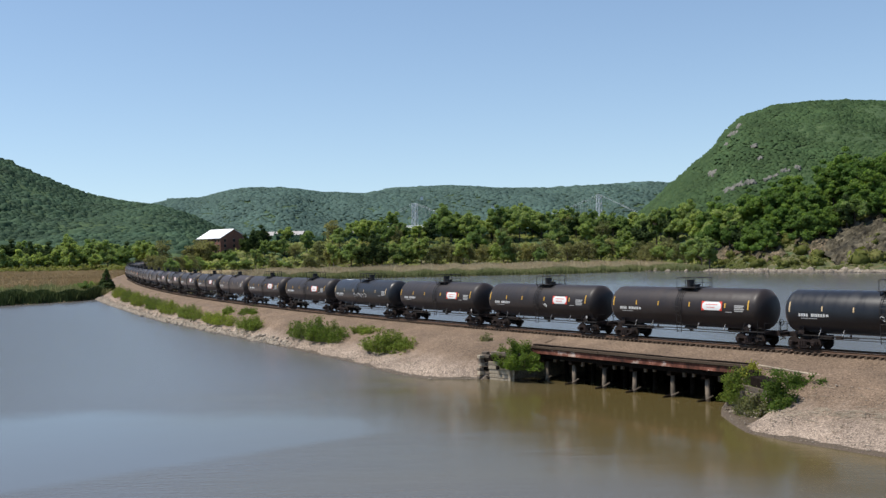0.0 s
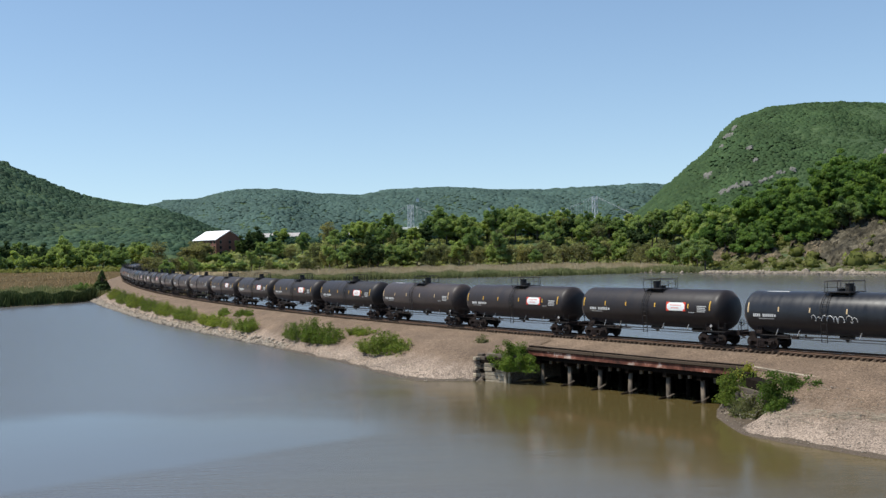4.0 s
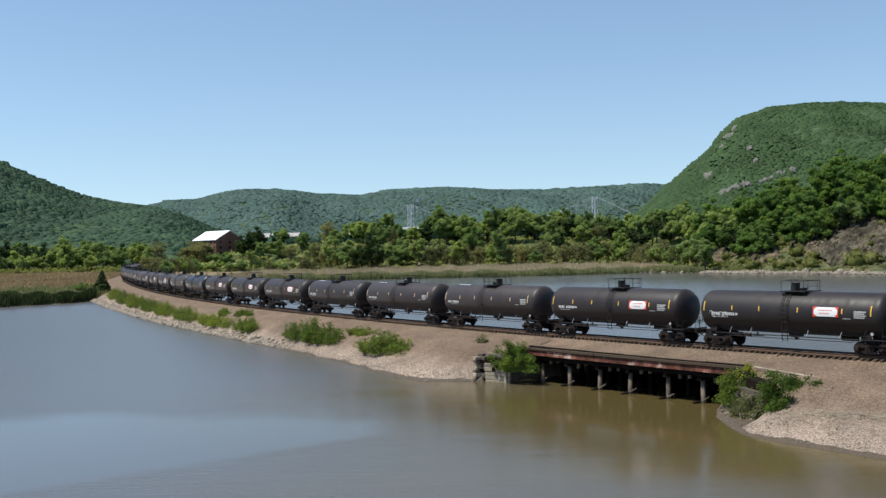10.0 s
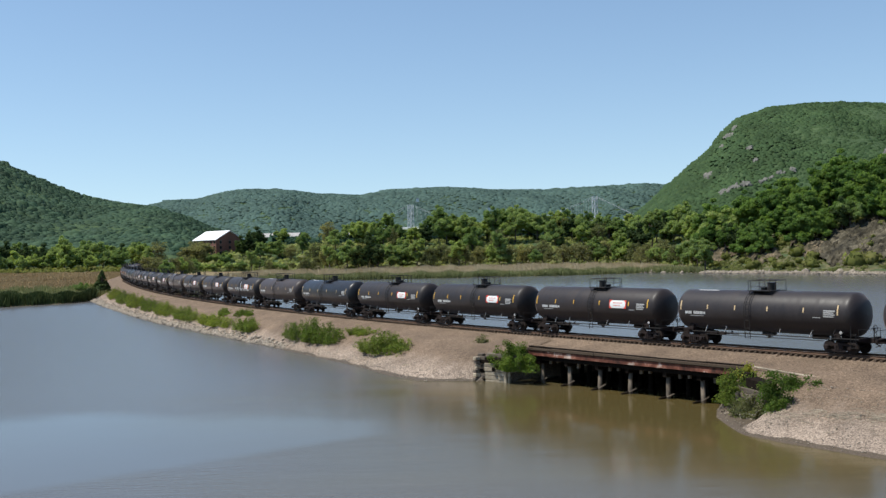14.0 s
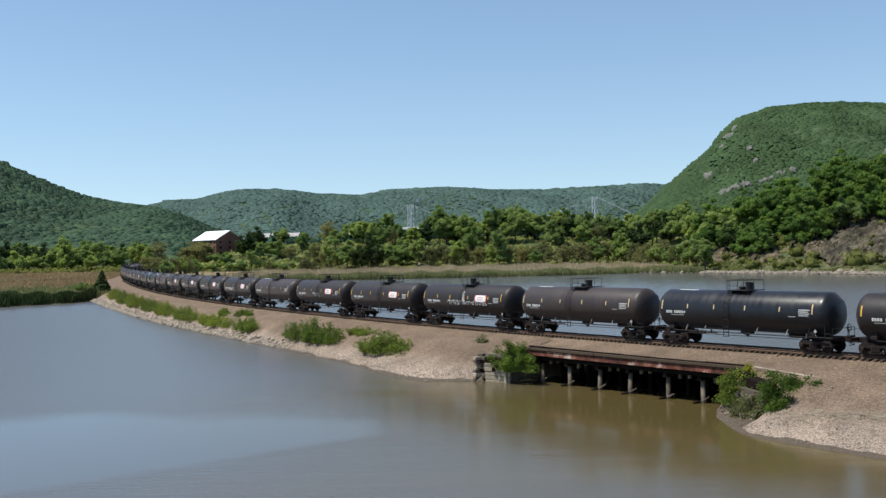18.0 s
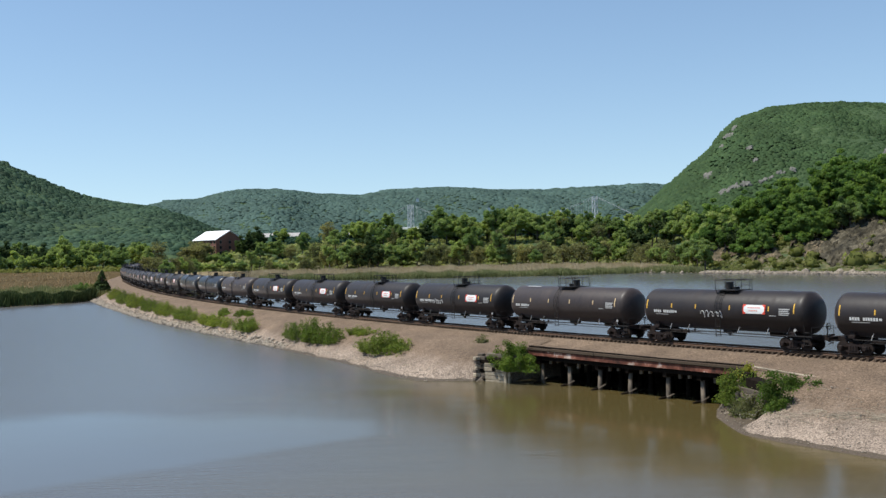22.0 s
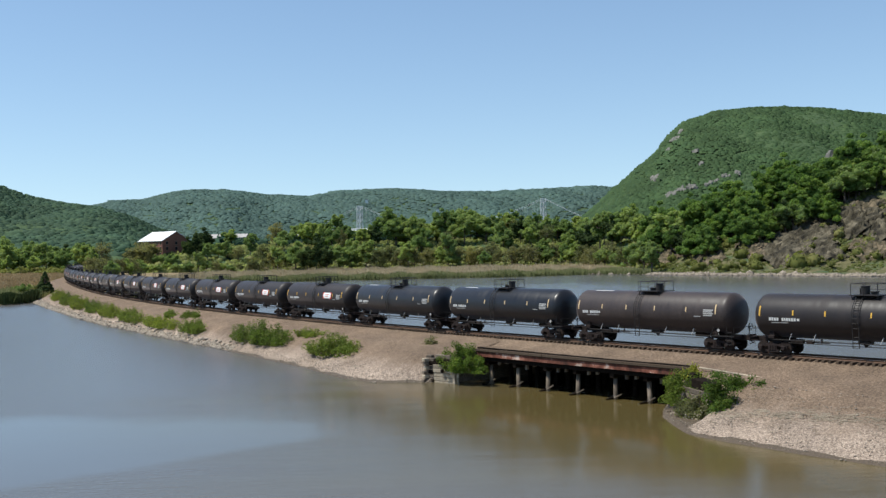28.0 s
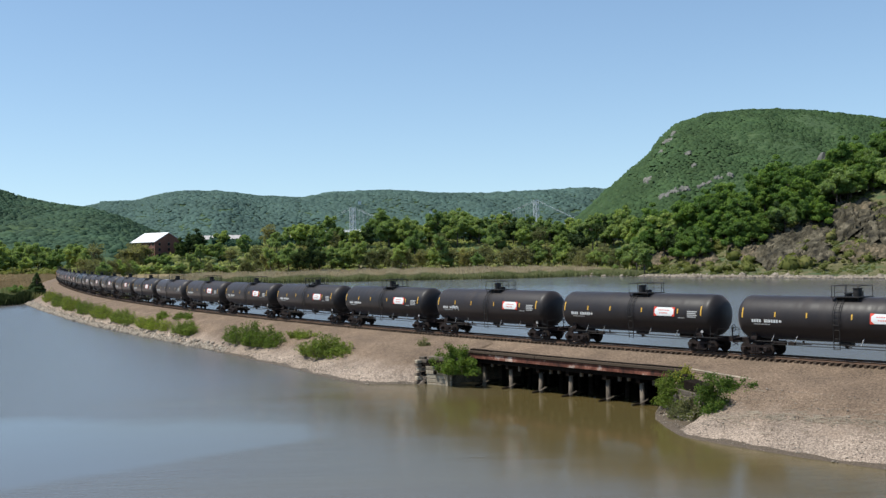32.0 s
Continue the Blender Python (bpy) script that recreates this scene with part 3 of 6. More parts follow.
def strip(name, s0, s1, o0, o1, z0, z1, mat, parent, label="", step=1.5, flare=0.0):
    """A bar that follows the line from s0 to s1; flare: by how much its foot is wider to each side."""
    ss = np.linspace(s0, s1, max(2, int((s1 - s0) / step) + 1))
    bm = bmesh.new()
    rows = []
    for s in ss:
        rows.append([bm.verts.new(line(s, o, z).tolist()) for o, z in ((o0 - flare, z0), (o1 + flare, z0), (o1, z1), (o0, z1))])
    for a, b in zip(rows[:-1], rows[1:]):
        for i in range(4):
            bm.faces.new((a[i], a[(i + 1) % 4], b[(i + 1) % 4], b[i]))
    bm.faces.new(rows[0])
    bm.faces.new(rows[-1][::-1])
    bmesh.ops.recalc_face_normals(bm, faces=bm.faces[:])
    return part(name, bm, mat, parent, label)


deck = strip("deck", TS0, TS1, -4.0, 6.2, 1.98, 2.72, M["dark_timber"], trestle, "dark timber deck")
strip("ballast_bed", TS0, TS1, -3.4, 5.72, 2.724, 2.86, M["bank"], trestle, "stone ballast on the deck")
strip("ballast_crown", TS0, TS1, -1.6, 1.6, 2.864, 3.36, M["bank"], trestle, "ballast under the track", 1.5, 1.7)
strip("edge_girder", TS0 - 0.9, 15.6, 6.2, 6.36, 2.34, 2.74, M["rust"], trestle, "rusted red steel edge girder")
strip("edge_flange", TS0 - 0.9, 15.6, 6.18, 6.44, 2.745, 2.8, M["dark_timber"], trestle, "rusted flange")
random.seed(3)
for o0, o1, z0, z1, long, mat in ((5.76, 6.12, 2.724, 3.06, 4.4, "dark_timber"), (6.13, 6.4, 2.804, 2.96, 5.3, "tie")):
    a = TS0 - 0.8
    while a < 15.8:
        b = min(15.9, a + long * random.uniform(0.8, 1.2))
        j, k = random.uniform(-0.03, 0.03), random.uniform(-0.03, 0.04)
        strip("kerb_timber", a, b - 0.03, o0 + j * 0.4, o1 + j, z0, z1 + k, M[mat], trestle, "weathered kerb timber")
        a = b
# Back wall added to close the far side, so it stays dark beneath
strip("bulkhead", TS0, TS1, -4.4, -4.05, -1.5, 1.98, M["dark_timber"], trestle, "tarred timber bulkhead with the deck's shade in its colour")
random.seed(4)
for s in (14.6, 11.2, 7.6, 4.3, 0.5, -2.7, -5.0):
    cap = strip("pile_cap", s - 0.18, s + 0.18, -3.6, 6.1, 1.66, 1.98, M["dark_timber"], trestle, "tarred pile cap with the deck's shade in its colour", 1)
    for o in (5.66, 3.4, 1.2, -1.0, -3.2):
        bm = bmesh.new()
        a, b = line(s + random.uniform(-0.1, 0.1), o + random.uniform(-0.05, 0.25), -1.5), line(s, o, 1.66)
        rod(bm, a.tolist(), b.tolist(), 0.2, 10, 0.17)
        # Inner posts take the near-black colour, which holds the deck's shade
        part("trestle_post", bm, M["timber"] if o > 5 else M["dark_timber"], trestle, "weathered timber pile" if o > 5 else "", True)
    bm = bmesh.new()
    rod(bm, line(s + 0.2, 6.5, 0.04).tolist(), line(s - 0.2, 4.2, 0.34).tolist(), 0.09, 7)
    part("brace", bm, M["dark_timber"], trestle, "waterlogged brace lying at the pile foot", True)
    bm = bmesh.new()
    rod(bm, line(s - 0.1, 6.0, 0.12).tolist(), line(s - 0.5, 5.6, 0.36 + random.uniform(0, 0.15)).tolist(), 0.06, 6, 0.045)
    part("brace", bm, M["timber"], trestle, "bleached broken brace at the pile foot", True)
    for q, drop in ((1.3, random.uniform(0.25, 0.45)), (2.2, random.uniform(0.12, 0.3))):
        strip("hanger_block", s - q - 0.1, s - q + 0.12, 5.75, 5.95, 1.98 - drop, 1.98, M["timber"], trestle, "", 1)


def baulk(parent, name, a, b, thick, tall, z, mat, label="", tilt=0.0):
    """A squared, chamfered timber from a to b, each (s, off), its underside at z."""
    pa, pb = Vector(line(a[0], a[1], 0).tolist()), Vector(line(b[0], b[1], 0).tolist())
    d = pb - pa
    bm = bmesh.new()
    box(bm, (0, 0, 0), (d.length, thick, tall), bevel=min(0.04, tall * 0.15))
    o = part(name, bm, mat, parent, label)
    o.matrix_basis = Matrix.Translation((pa + pb) / 2 + Vector((0, 0, z + tall / 2))) @ Matrix.Rotation(math.atan2(d.y, d.x), 4, "Z") @ Matrix.Rotation(tilt, 4, "Y")
    return o


random.seed(14)
crib = tagged(new("timber_abutment"), "rotten timber crib abutment with a pale plank wall", "abutment")
for k in range(7):                                           # the outer stack: ends of cross baulks, eaten away
    z = -0.35 + 0.36 * k
    back = random.uniform(-0.22, 0.2)
    baulk(crib, "cross_baulk", (19.35 + random.uniform(-0.06, 0.1), 5.5), (19.35 + random.uniform(-0.1, 0.1), 9.35 + back), 0.42, 0.3, z, M["timber"] if k % 2 else M["pale_timber"])
    baulk(crib, "baulk", (18.7, 8.6 + back * 0.5), (19.7, 8.9 + back), 0.3, 0.28, z + 0.03, M["dark_timber"] if k % 2 else M["timber"])
for k in range(5):                                           # plank wall set back beside it
    baulk(crib, "plank", (16.1 + random.uniform(-0.1, 0.1), 8.02), (18.75, 8.72 + random.uniform(-0.03, 0.03)), 0.16, 0.345, -0.2 + 0.36 * k, M["pale_timber"], "bleached wall plank")
baulk(crib, "post", (16.3, 8.2), (16.55, 8.27), 0.26, 1.9, -0.4, M["pale_timber"])
baulk(crib, "block", (17.5, 8.62), (17.75, 8.7), 0.2, 0.32, 0.92, M["dark_timber"])
baulk(crib, "cap_beam", (15.4, 7.5), (19.75, 8.7), 0.7, 0.42, 1.62, M["dark_timber"], "dark weathered cap beam", 0.01)
baulk(crib, "cap_beam", (15.9, 7.4), (18.9, 8.2), 0.6, 0.34, 2.05, M["timber"], "weathered cap beam", -0.02)
baulk(crib, "block", (19.2, 8.4), (19.75, 8.6), 0.5, 0.3, 2.05, M["timber"])

wing = tagged(new("wing_wall"), "bleached plank wing wall half hidden by shrubs", "abutment")
for k in range(5):
    j = random.uniform(-0.12, 0.12)
    baulk(wing, "plank", (-6.3 + j, 7.9), (-11.7 + j, 10.55 + random.uniform(-0.05, 0.05)), 0.16, 0.35, 0.2 + 0.36 * k, M["pale_timber"] if k < 3 else M["timber"], "bleached wall plank")
for q in (0.03, 0.35, 0.68, 0.97):
    baulk(wing, "post", (-6.3 - 5.4 * q, 8.15 + 2.65 * q), (-6.55 - 5.4 * q, 8.27 + 2.65 * q), 0.24, random.uniform(1.5, 2.0), 0.0, M["timber"])
baulk(wing, "cap_beam", (-9.2, 8.75), (-11.3, 9.8), 0.95, 0.62, 2.0, M["dark_timber"], "short thick dark timber on the wall", 0.04)
baulk(wing, "cap_beam", (-6.2, 6.6), (-8.4, 7.6), 0.6, 0.5, 2.3, M["dark_timber"], "dark timber at the deck's end")
for k in range(7):                                           # broken timbers on the mud below
    a, o = -7.2 - 0.6 * k, 8.9 + 0.3 * k + random.uniform(0, 0.6)
    piece = tagged(new("broken_timber"), "short broken timber on the mud below a plank wall", "timber", "broken timbers on the mud")
    baulk(piece, "timber", (a, o), (a - random.uniform(0.4, 1.1), o + random.uniform(-0.2, 0.8)), 0.16, 0.14, 0.2, M["pale_timber"] if k % 2 else M["dark_timber"])

# ---- track ----
track = tagged(new("railway_track"), "single railway track of rusty rails on dark timber ties", "track", kind="structure")


def sweep_rail(off, s0, s1, step, name):
    ss = np.arange(s0, s1 + 0.1, step)
    prof = [(-0.07, -0.165), (0.07, -0.165), (0.07, -0.15), (0.012, -0.13), (0.012, -0.04), (0.036, -0.03), (0.036, 0.0), (-0.036, 0.0), (-0.036, -0.03), (-0.012, -0.04), (-0.012, -0.13), (-0.07, -0.15)]
    V = np.stack([line(ss, off + o, RAIL + z) for o, z in prof], 1)
    n, m = V.shape[:2]
    ii = np.arange(n * m).reshape(n, m)
    jj = np.roll(ii, -1, 1)
    f = np.stack([ii[:-1], jj[:-1], jj[1:], ii[1:]], -1).reshape(-1, 4)
    me = mesh_from(name, V.reshape(-1, 3), f, M["rail_steel"])
    me.materials.append(M["rail_top"])
    pick = np.tile((np.arange(m) == 6).astype(np.int32), n - 1)
    me.polygons.foreach_set("material_index", pick)
    part(name, me, None, track, "rusty rail with a polished running face")


for off in (0.7535, -0.7535):
    sweep_rail(off, -60, 160, 1.0, "rail")
    sweep_rail(off, 160, 1100, 4.0, "rail")
    sweep_rail(off, -750, -60, 10.0, "rail")


# ---- tank cars ----
CAR, GAP0 = 17.43, 12.24
R_TANK, Z_TANK, HALF = 1.54, 2.71, 7.95
MESH = {}


def cached(key, make):
    if key not in MESH:
        MESH[key] = make()
    return MESH[key]


def skin(x, a, lift=0.012):
    """A place on the tank's near side: x along it, a degrees above its middle."""
    r = R_TANK + lift
    return Vector((x, -r * math.cos(radians(a)), Z_TANK + r * math.sin(radians(a))))


def decal(bm, x0, x1, a0, a1, lift=0.012, thick=0.012):
    """A thin plate that lies on the curve of the tank."""
    n = max(1, int(abs(a1 - a0) / 6))
    for i in range(n):
        b0, b1 = a0 + (a1 - a0) * i / n, a0 + (a1 - a0) * (i + 1) / n
        lo = [bm.verts.new(skin(x, a, lift - thick)) for x, a in ((x0, b0), (x1, b0), (x1, b1), (x0, b1))]
        hi = [bm.verts.new(skin(x, a, lift)) for x, a in ((x0, b0), (x1, b0), (x1, b1), (x0, b1))]
        bm.faces.new(hi)
        for k in range(4):
            bm.faces.new((lo[k], lo[(k + 1) % 4], hi[(k + 1) % 4], hi[k]))
    bmesh.ops.recalc_face_normals(bm, faces=bm.faces[:])


def tank_mesh(mat):
    prof = []
    for i in range(9):
        a = math.pi / 2 * i / 8
        prof.append((HALF - 0.78 + 0.78 * math.cos(a), R_TANK * math.sin(a)))
    for i in range(8, -1, -1):
        a = math.pi / 2 * i / 8
        prof.append((-(HALF - 0.78 + 0.78 * math.cos(a)), R_TANK * math.sin(a)))
    n = 48
    V, Fs = [], []
    for x, r in prof:
        for k in range(n):
            t = 2 * math.pi * k / n
            V.append((x, r * math.cos(t), Z_TANK + r * math.sin(t)))
    for i in range(len(prof) - 1):
        for k in range(n):
            Fs.append((i * n + k, i * n + (k + 1) % n, (i + 1) * n + (k + 1) % n, (i + 1) * n + k))
    return mesh_from("tank", V, Fs, mat, True)


def mesh_maker(name, mat, smooth=False):
    def wrap(fill):
        def make(*args):
            bm = bmesh.new()
            fill(bm, *args)
            return mesh_of(name, bm, mat, smooth)
        return make
    return wrap


@mesh_maker("wheel", M["wheel"], False)
def wheel_mesh(bm):
    for y0, y1, r in ((-0.07, 0.05, 0.455), (0.05, 0.085, 0.485)):
        rod(bm, (0, y0, 0), (0, y1, 0), r, 20)
    rod(bm, (0, -0.12, 0), (0, -0.06, 0), 0.13, 10)


@mesh_maker("axle", M["under"])
def axle_mesh(bm):
    rod(bm, (0, -1.1, 0), (0, 1.1, 0), 0.085, 8)


@mesh_maker("side_frame", M["under"])
def side_frame_mesh(bm):
    top = [(-1.16, 0.4), (-1.16, 0.62), (-0.75, 0.68), (-0.3, 0.78), (0.3, 0.78), (0.75, 0.68), (1.16, 0.62), (1.16, 0.4), (0.95, 0.4), (0.72, 0.56), (0.34, 0.6), (0.34, 0.34),
           (0.62, 0.3), (0.4, 0.16), (-0.4, 0.16), (-0.62, 0.3), (-0.34, 0.34), (-0.34, 0.6), (-0.72, 0.56), (-0.95, 0.4)]
    prism(bm, top, -0.09, 0.09)
    for x in (-0.89, 0.89):
        box(bm, (x, -0.13, 0.47), (0.34, 0.14, 0.3), bevel=0.04)
        rod(bm, (x, -0.24, 0.46), (x, -0.1, 0.46), 0.13, 10)
    for x in (-0.2, 0.0, 0.2):
        rod(bm, (x, -0.06, 0.3), (x, -0.06, 0.62), 0.085, 8)


@mesh_maker("bolster", M["under"])
def bolster_mesh(bm):
    box(bm, (0, 0, 0.66), (0.42, 2.1, 0.26), bevel=0.03)
    box(bm, (0, 0, 0.86), (0.7, 0.7, 0.2))


@mesh_maker("stub_sill", M["under"])
def sill_mesh(bm):
    box(bm, (6.9, 0, 0.98), (3.3, 0.42, 0.36), bevel=0.02)
    box(bm, (6.4, 0, 1.24), (0.5, 2.5, 0.22), bevel=0.02)
    for y in (-1.05, 1.05):
        box(bm, (6.4, y, 1.42), (0.36, 0.14, 0.5))
    box(bm, (8.1, 0, 1.06), (0.12, 2.7, 0.2))


@mesh_maker("coupler", M["under"])
def coupler_mesh(bm):
    box(bm, (8.42, 0, 0.9), (0.5, 0.16, 0.18), bevel=0.03)
    box(bm, (8.62, 0, 0.9), (0.2, 0.34, 0.3), bevel=0.05)
    rod(bm, (8.3, 0.3, 0.75), (8.7, 0.36, 0.55), 0.03, 6)


@mesh_maker("end_ladder", M["black_iron"])
def end_ladder_mesh(bm):
    for x in (7.55, 7.95):
        rod(bm, (x, -1.42, 0.45), (x, -1.42, 1.95 if x < 7.8 else 1.5), 0.022, 5)
    for z in (0.5, 0.8, 1.1, 1.4):
        rod(bm, (7.55, -1.42, z), (7.95, -1.42, z), 0.018, 5)
    rod(bm, (8.1, -1.35, 1.15), (8.1, -1.35, 1.75), 0.02, 5)
    rod(bm, (8.1, 1.35, 1.75), (8.1, -1.35, 1.75), 0.02, 5)
    rod(bm, (8.1, 1.35, 1.15), (8.1, 1.35, 1.75), 0.02, 5)


@mesh_maker("brake_wheel", M["black_iron"])
def wheel_hand_mesh(bm):
    n = 12
    for k in range(n):
        a, b = 2 * math.pi * k / n, 2 * math.pi * (k + 1) / n
        rod(bm, (8.2, 0.55 + 0.26 * math.cos(a), 1.75 + 0.26 * math.sin(a)), (8.2, 0.55 + 0.26 * math.cos(b), 1.75 + 0.26 * math.sin(b)), 0.022, 5)
    for a in (0, 2.1, 4.2):
        rod(bm, (8.2, 0.55, 1.75), (8.2, 0.55 + 0.26 * math.cos(a), 1.75 + 0.26 * math.sin(a)), 0.018, 5)
    rod(bm, (8.0, 0.55, 1.75), (8.22, 0.55, 1.75), 0.04, 6)
    rod(bm, (8.1, 0.55, 1.1), (8.1, 0.55, 1.75), 0.035, 6)


@mesh_maker("sill_step", M["black_iron"])
def step_mesh(bm):
    box(bm, (7.2, -1.3, 1.1), (1.9, 0.3, 0.05))
    rod(bm, (6.1, -1.42, 1.13), (6.35, -1.3, 1.75), 0.03, 5)


@mesh_maker("side_rail", M["black_iron"])
def side_rail_mesh(bm):
    rod(bm, (-6.3, -1.2, 1.06), (6.3, -1.2, 1.06), 0.032, 6)
    rod(bm, (-5.2, -1.0, 0.86), (5.2, -1.0, 0.86), 0.025, 6)


@mesh_maker("rail_bracket", M["grey_paint"])
def bracket_mesh(bm):
    rod(bm, (0, -1.2, 1.04), (0.18, -1.12, 1.55), 0.03, 5)


@mesh_maker("outlet_valve", M["black_iron"])
def outlet_mesh(bm):
    box(bm, (0, 0, 1.08), (0.9, 0.6, 0.22), bevel=0.04)
    rod(bm, (0, 0, 1.05), (0, 0, 0.72), 0.16, 10, 0.1)
    rod(bm, (-0.5, -0.3, 1.0), (0.5, -0.3, 0.86), 0.03, 5)


@mesh_maker("brake_cylinder", M["under"])
def brake_mesh(bm):
    rod(bm, (-5.0, -0.8, 0.98), (-4.1, -0.8, 0.98), 0.17, 10)
    box(bm, (-3.6, -0.85, 0.98), (0.5, 0.3, 0.24), bevel=0.03)
    rod(bm, (-3.3, -0.85, 0.95), (-2.1, -0.9, 0.95), 0.035, 6)
    rod(bm, (-2.7, -0.9, 0.95), (-2.7, -0.9, 1.2), 0.07, 8)


@mesh_maker("air_reservoir", M["under"])
def reservoir_mesh(bm):
    rod(bm, (3.4, 0.5, 1.0), (4.6, 0.5, 1.0), 0.2, 10)
    rod(bm, (4.6, 0.3, 0.95), (5.6, -0.4, 0.95), 0.03, 6)


@mesh_maker("platform", M["black_iron"])
def platform_mesh(bm):
    box(bm, (0.0, 0.0, Z_TANK + R_TANK + 0.02), (2.4, 2.1, 0.05))
    for x in (-1.05, 1.05):
        for y in (-0.95, 0.95):
            rod(bm, (x, y, Z_TANK + R_TANK + 0.02), (x, y * 0.9, Z_TANK + 1.1), 0.03, 5)


@mesh_maker("handrail", M["black_iron"])
def handrail_mesh(bm):
    z0, z1 = Z_TANK + R_TANK, Z_TANK + R_TANK + 0.78
    for y in (-1.0, 1.0):
        for x in (-1.1, -0.05, 0.85, 1.1):
            if x == 0.85 and y < 0:
                continue
            rod(bm, (x, y, z0), (x, y, z1), 0.026, 5)
        rod(bm, (-1.1, y, z1), (1.1, y, z1), 0.026, 5)
    for x in (-1.1, 1.1):
        rod(bm, (x, -1.0, z1), (x, 1.0, z1), 0.026, 5)
    rod(bm, (-1.1, 1.0, z0 + 0.35), (1.1, 1.0, z0 + 0.35), 0.02, 5)


@mesh_maker("valve_housing", M["black_iron"], False)
def housing_mesh(bm):
    z0 = Z_TANK + R_TANK - 0.06
    rod(bm, (-0.45, 0, z0), (-0.45, 0, z0 + 0.62), 0.33, 14)
    rod(bm, (-0.45, 0, z0 + 0.62), (-0.45, 0, z0 + 0.68), 0.37, 14)


@mesh_maker("manway_cover", M["black_iron"], False)
def manway_mesh(bm):
    z0 = Z_TANK + R_TANK - 0.06
    rod(bm, (0.3, 0, z0), (0.3, 0, z0 + 0.26), 0.28, 14)
    rod(bm, (0.3, 0, z0 + 0.26), (0.3, 0, z0 + 0.32), 0.34, 14)


@mesh_maker("vent_pipe", M["black_iron"], False)
def vent_mesh(bm):
    rod(bm, (-0.95, 0.1, Z_TANK + R_TANK - 0.06), (-0.95, 0.1, Z_TANK + R_TANK + 0.44), 0.06, 8)


@mesh_maker("side_ladder", M["black_iron"])
def ladder_mesh(bm):
    angles = [62, 50, 38, 26, 14, 2, -10, -22]
    for dx in (-0.75, -0.3):
        pts = [skin(dx, a, 0.14) for a in angles] + [Vector((dx, -1.5, 0.75))]
        for a, b in zip(pts[:-1], pts[1:]):
            rod(bm, a, b, 0.03, 5)
    for a in angles:
        rod(bm, skin(-0.75, a, 0.14), skin(-0.3, a, 0.14), 0.02, 5)
    for z in (0.8, 1.15, 1.5):
        rod(bm, (-0.75, -1.5, z), (-0.3, -1.5, z), 0.02, 5)


@mesh_maker("reporting_mark", M["white_paint"])
def mark_mesh(bm):
    x = -6.35
    for w in (0.15, 0.14, 0.15, 0.15, 0, 0.14, 0.1, 0.15, 0.14, 0.15, 0.14):
        if w:
            decal(bm, x, x + w, -11, -3)
            x += w + 0.05
        else:
            x += 0.2
    decal(bm, -4.2, -4.0, -10, -4)


@mesh_maker("top_mark", M["white_paint"])
def top_mark_mesh(bm):
    decal(bm, -6.2, -4.3, 76, 80)


@mesh_maker("lettering_block", M["grey_paint"])
def data_mesh(bm):
    for k in range(4):
        decal(bm, 5.55, 6.45 - 0.1 * (k % 2), 9 - k * 5, 12 - k * 5)
    decal(bm, 4.7, 5.3, -9, -7)
    decal(bm, -6.2, -4.9, -17, -15)


def strip_mesh(x, a0, a1, mat):
    bm = bmesh.new()
    decal(bm, x - 0.05, x + 0.05, a0, a1)
    return mesh_of("reflective_strip", bm, mat)


@mesh_maker("panel", M["white_panel"])
def panel_mesh(bm):
    decal(bm, -0.95, 0.95, -4, 20, 0.03, 0.03)


@mesh_maker("red_border", M["red_paint"])
def border_mesh(bm):
    decal(bm, -0.04, 0.04, -5, 21, 0.036, 0.036)
    for k in range(4):                                       # red corners that taper inwards, on both sides of the end bar
        decal(bm, -0.26 + 0.06 * k, -0.04, -5 + 1.8 * k, -3.2 + 1.8 * k, 0.034, 0.034)
        decal(bm, -0.26 + 0.06 * k, -0.04, 19.2 - 1.8 * k, 21 - 1.8 * k, 0.034, 0.034)


@mesh_maker("warning_text", M["red_paint"])
def warning_mesh(bm):
    for a, x0, x1 in ((12, -0.55, 0.55), (4, -0.45, 0.45)):
        x = x0
        while x < x1 - 0.1:
            decal(bm, x, x + 0.1, a - 1.3, a + 1.3, 0.036, 0.006)
            x += 0.16


@mesh_maker("hazard_placard", M["grey_paint"])
def diamond_mesh(bm):
    c = skin(6.75, -42, 0.25)
    s = 0.14
    v = [bm.verts.new((c.x + dx, c.y - dy, c.z + dz)) for dy in (0, 0.02) for dx, dz in ((s, 0), (0, s), (-s, 0), (0, -s))]
    bm.faces.new(v[4:])
    bm.faces.new(v[:4][::-1])
    for i in range(4):
        bm.faces.new((v[i], v[(i + 1) % 4], v[4 + (i + 1) % 4], v[4 + i]))
    bmesh.ops.recalc_face_normals(bm, faces=bm.faces[:])
    rod(bm, (c.x, c.y + 0.02, c.z - 0.24), (c.x, c.y + 0.1, 1.1), 0.03, 5)


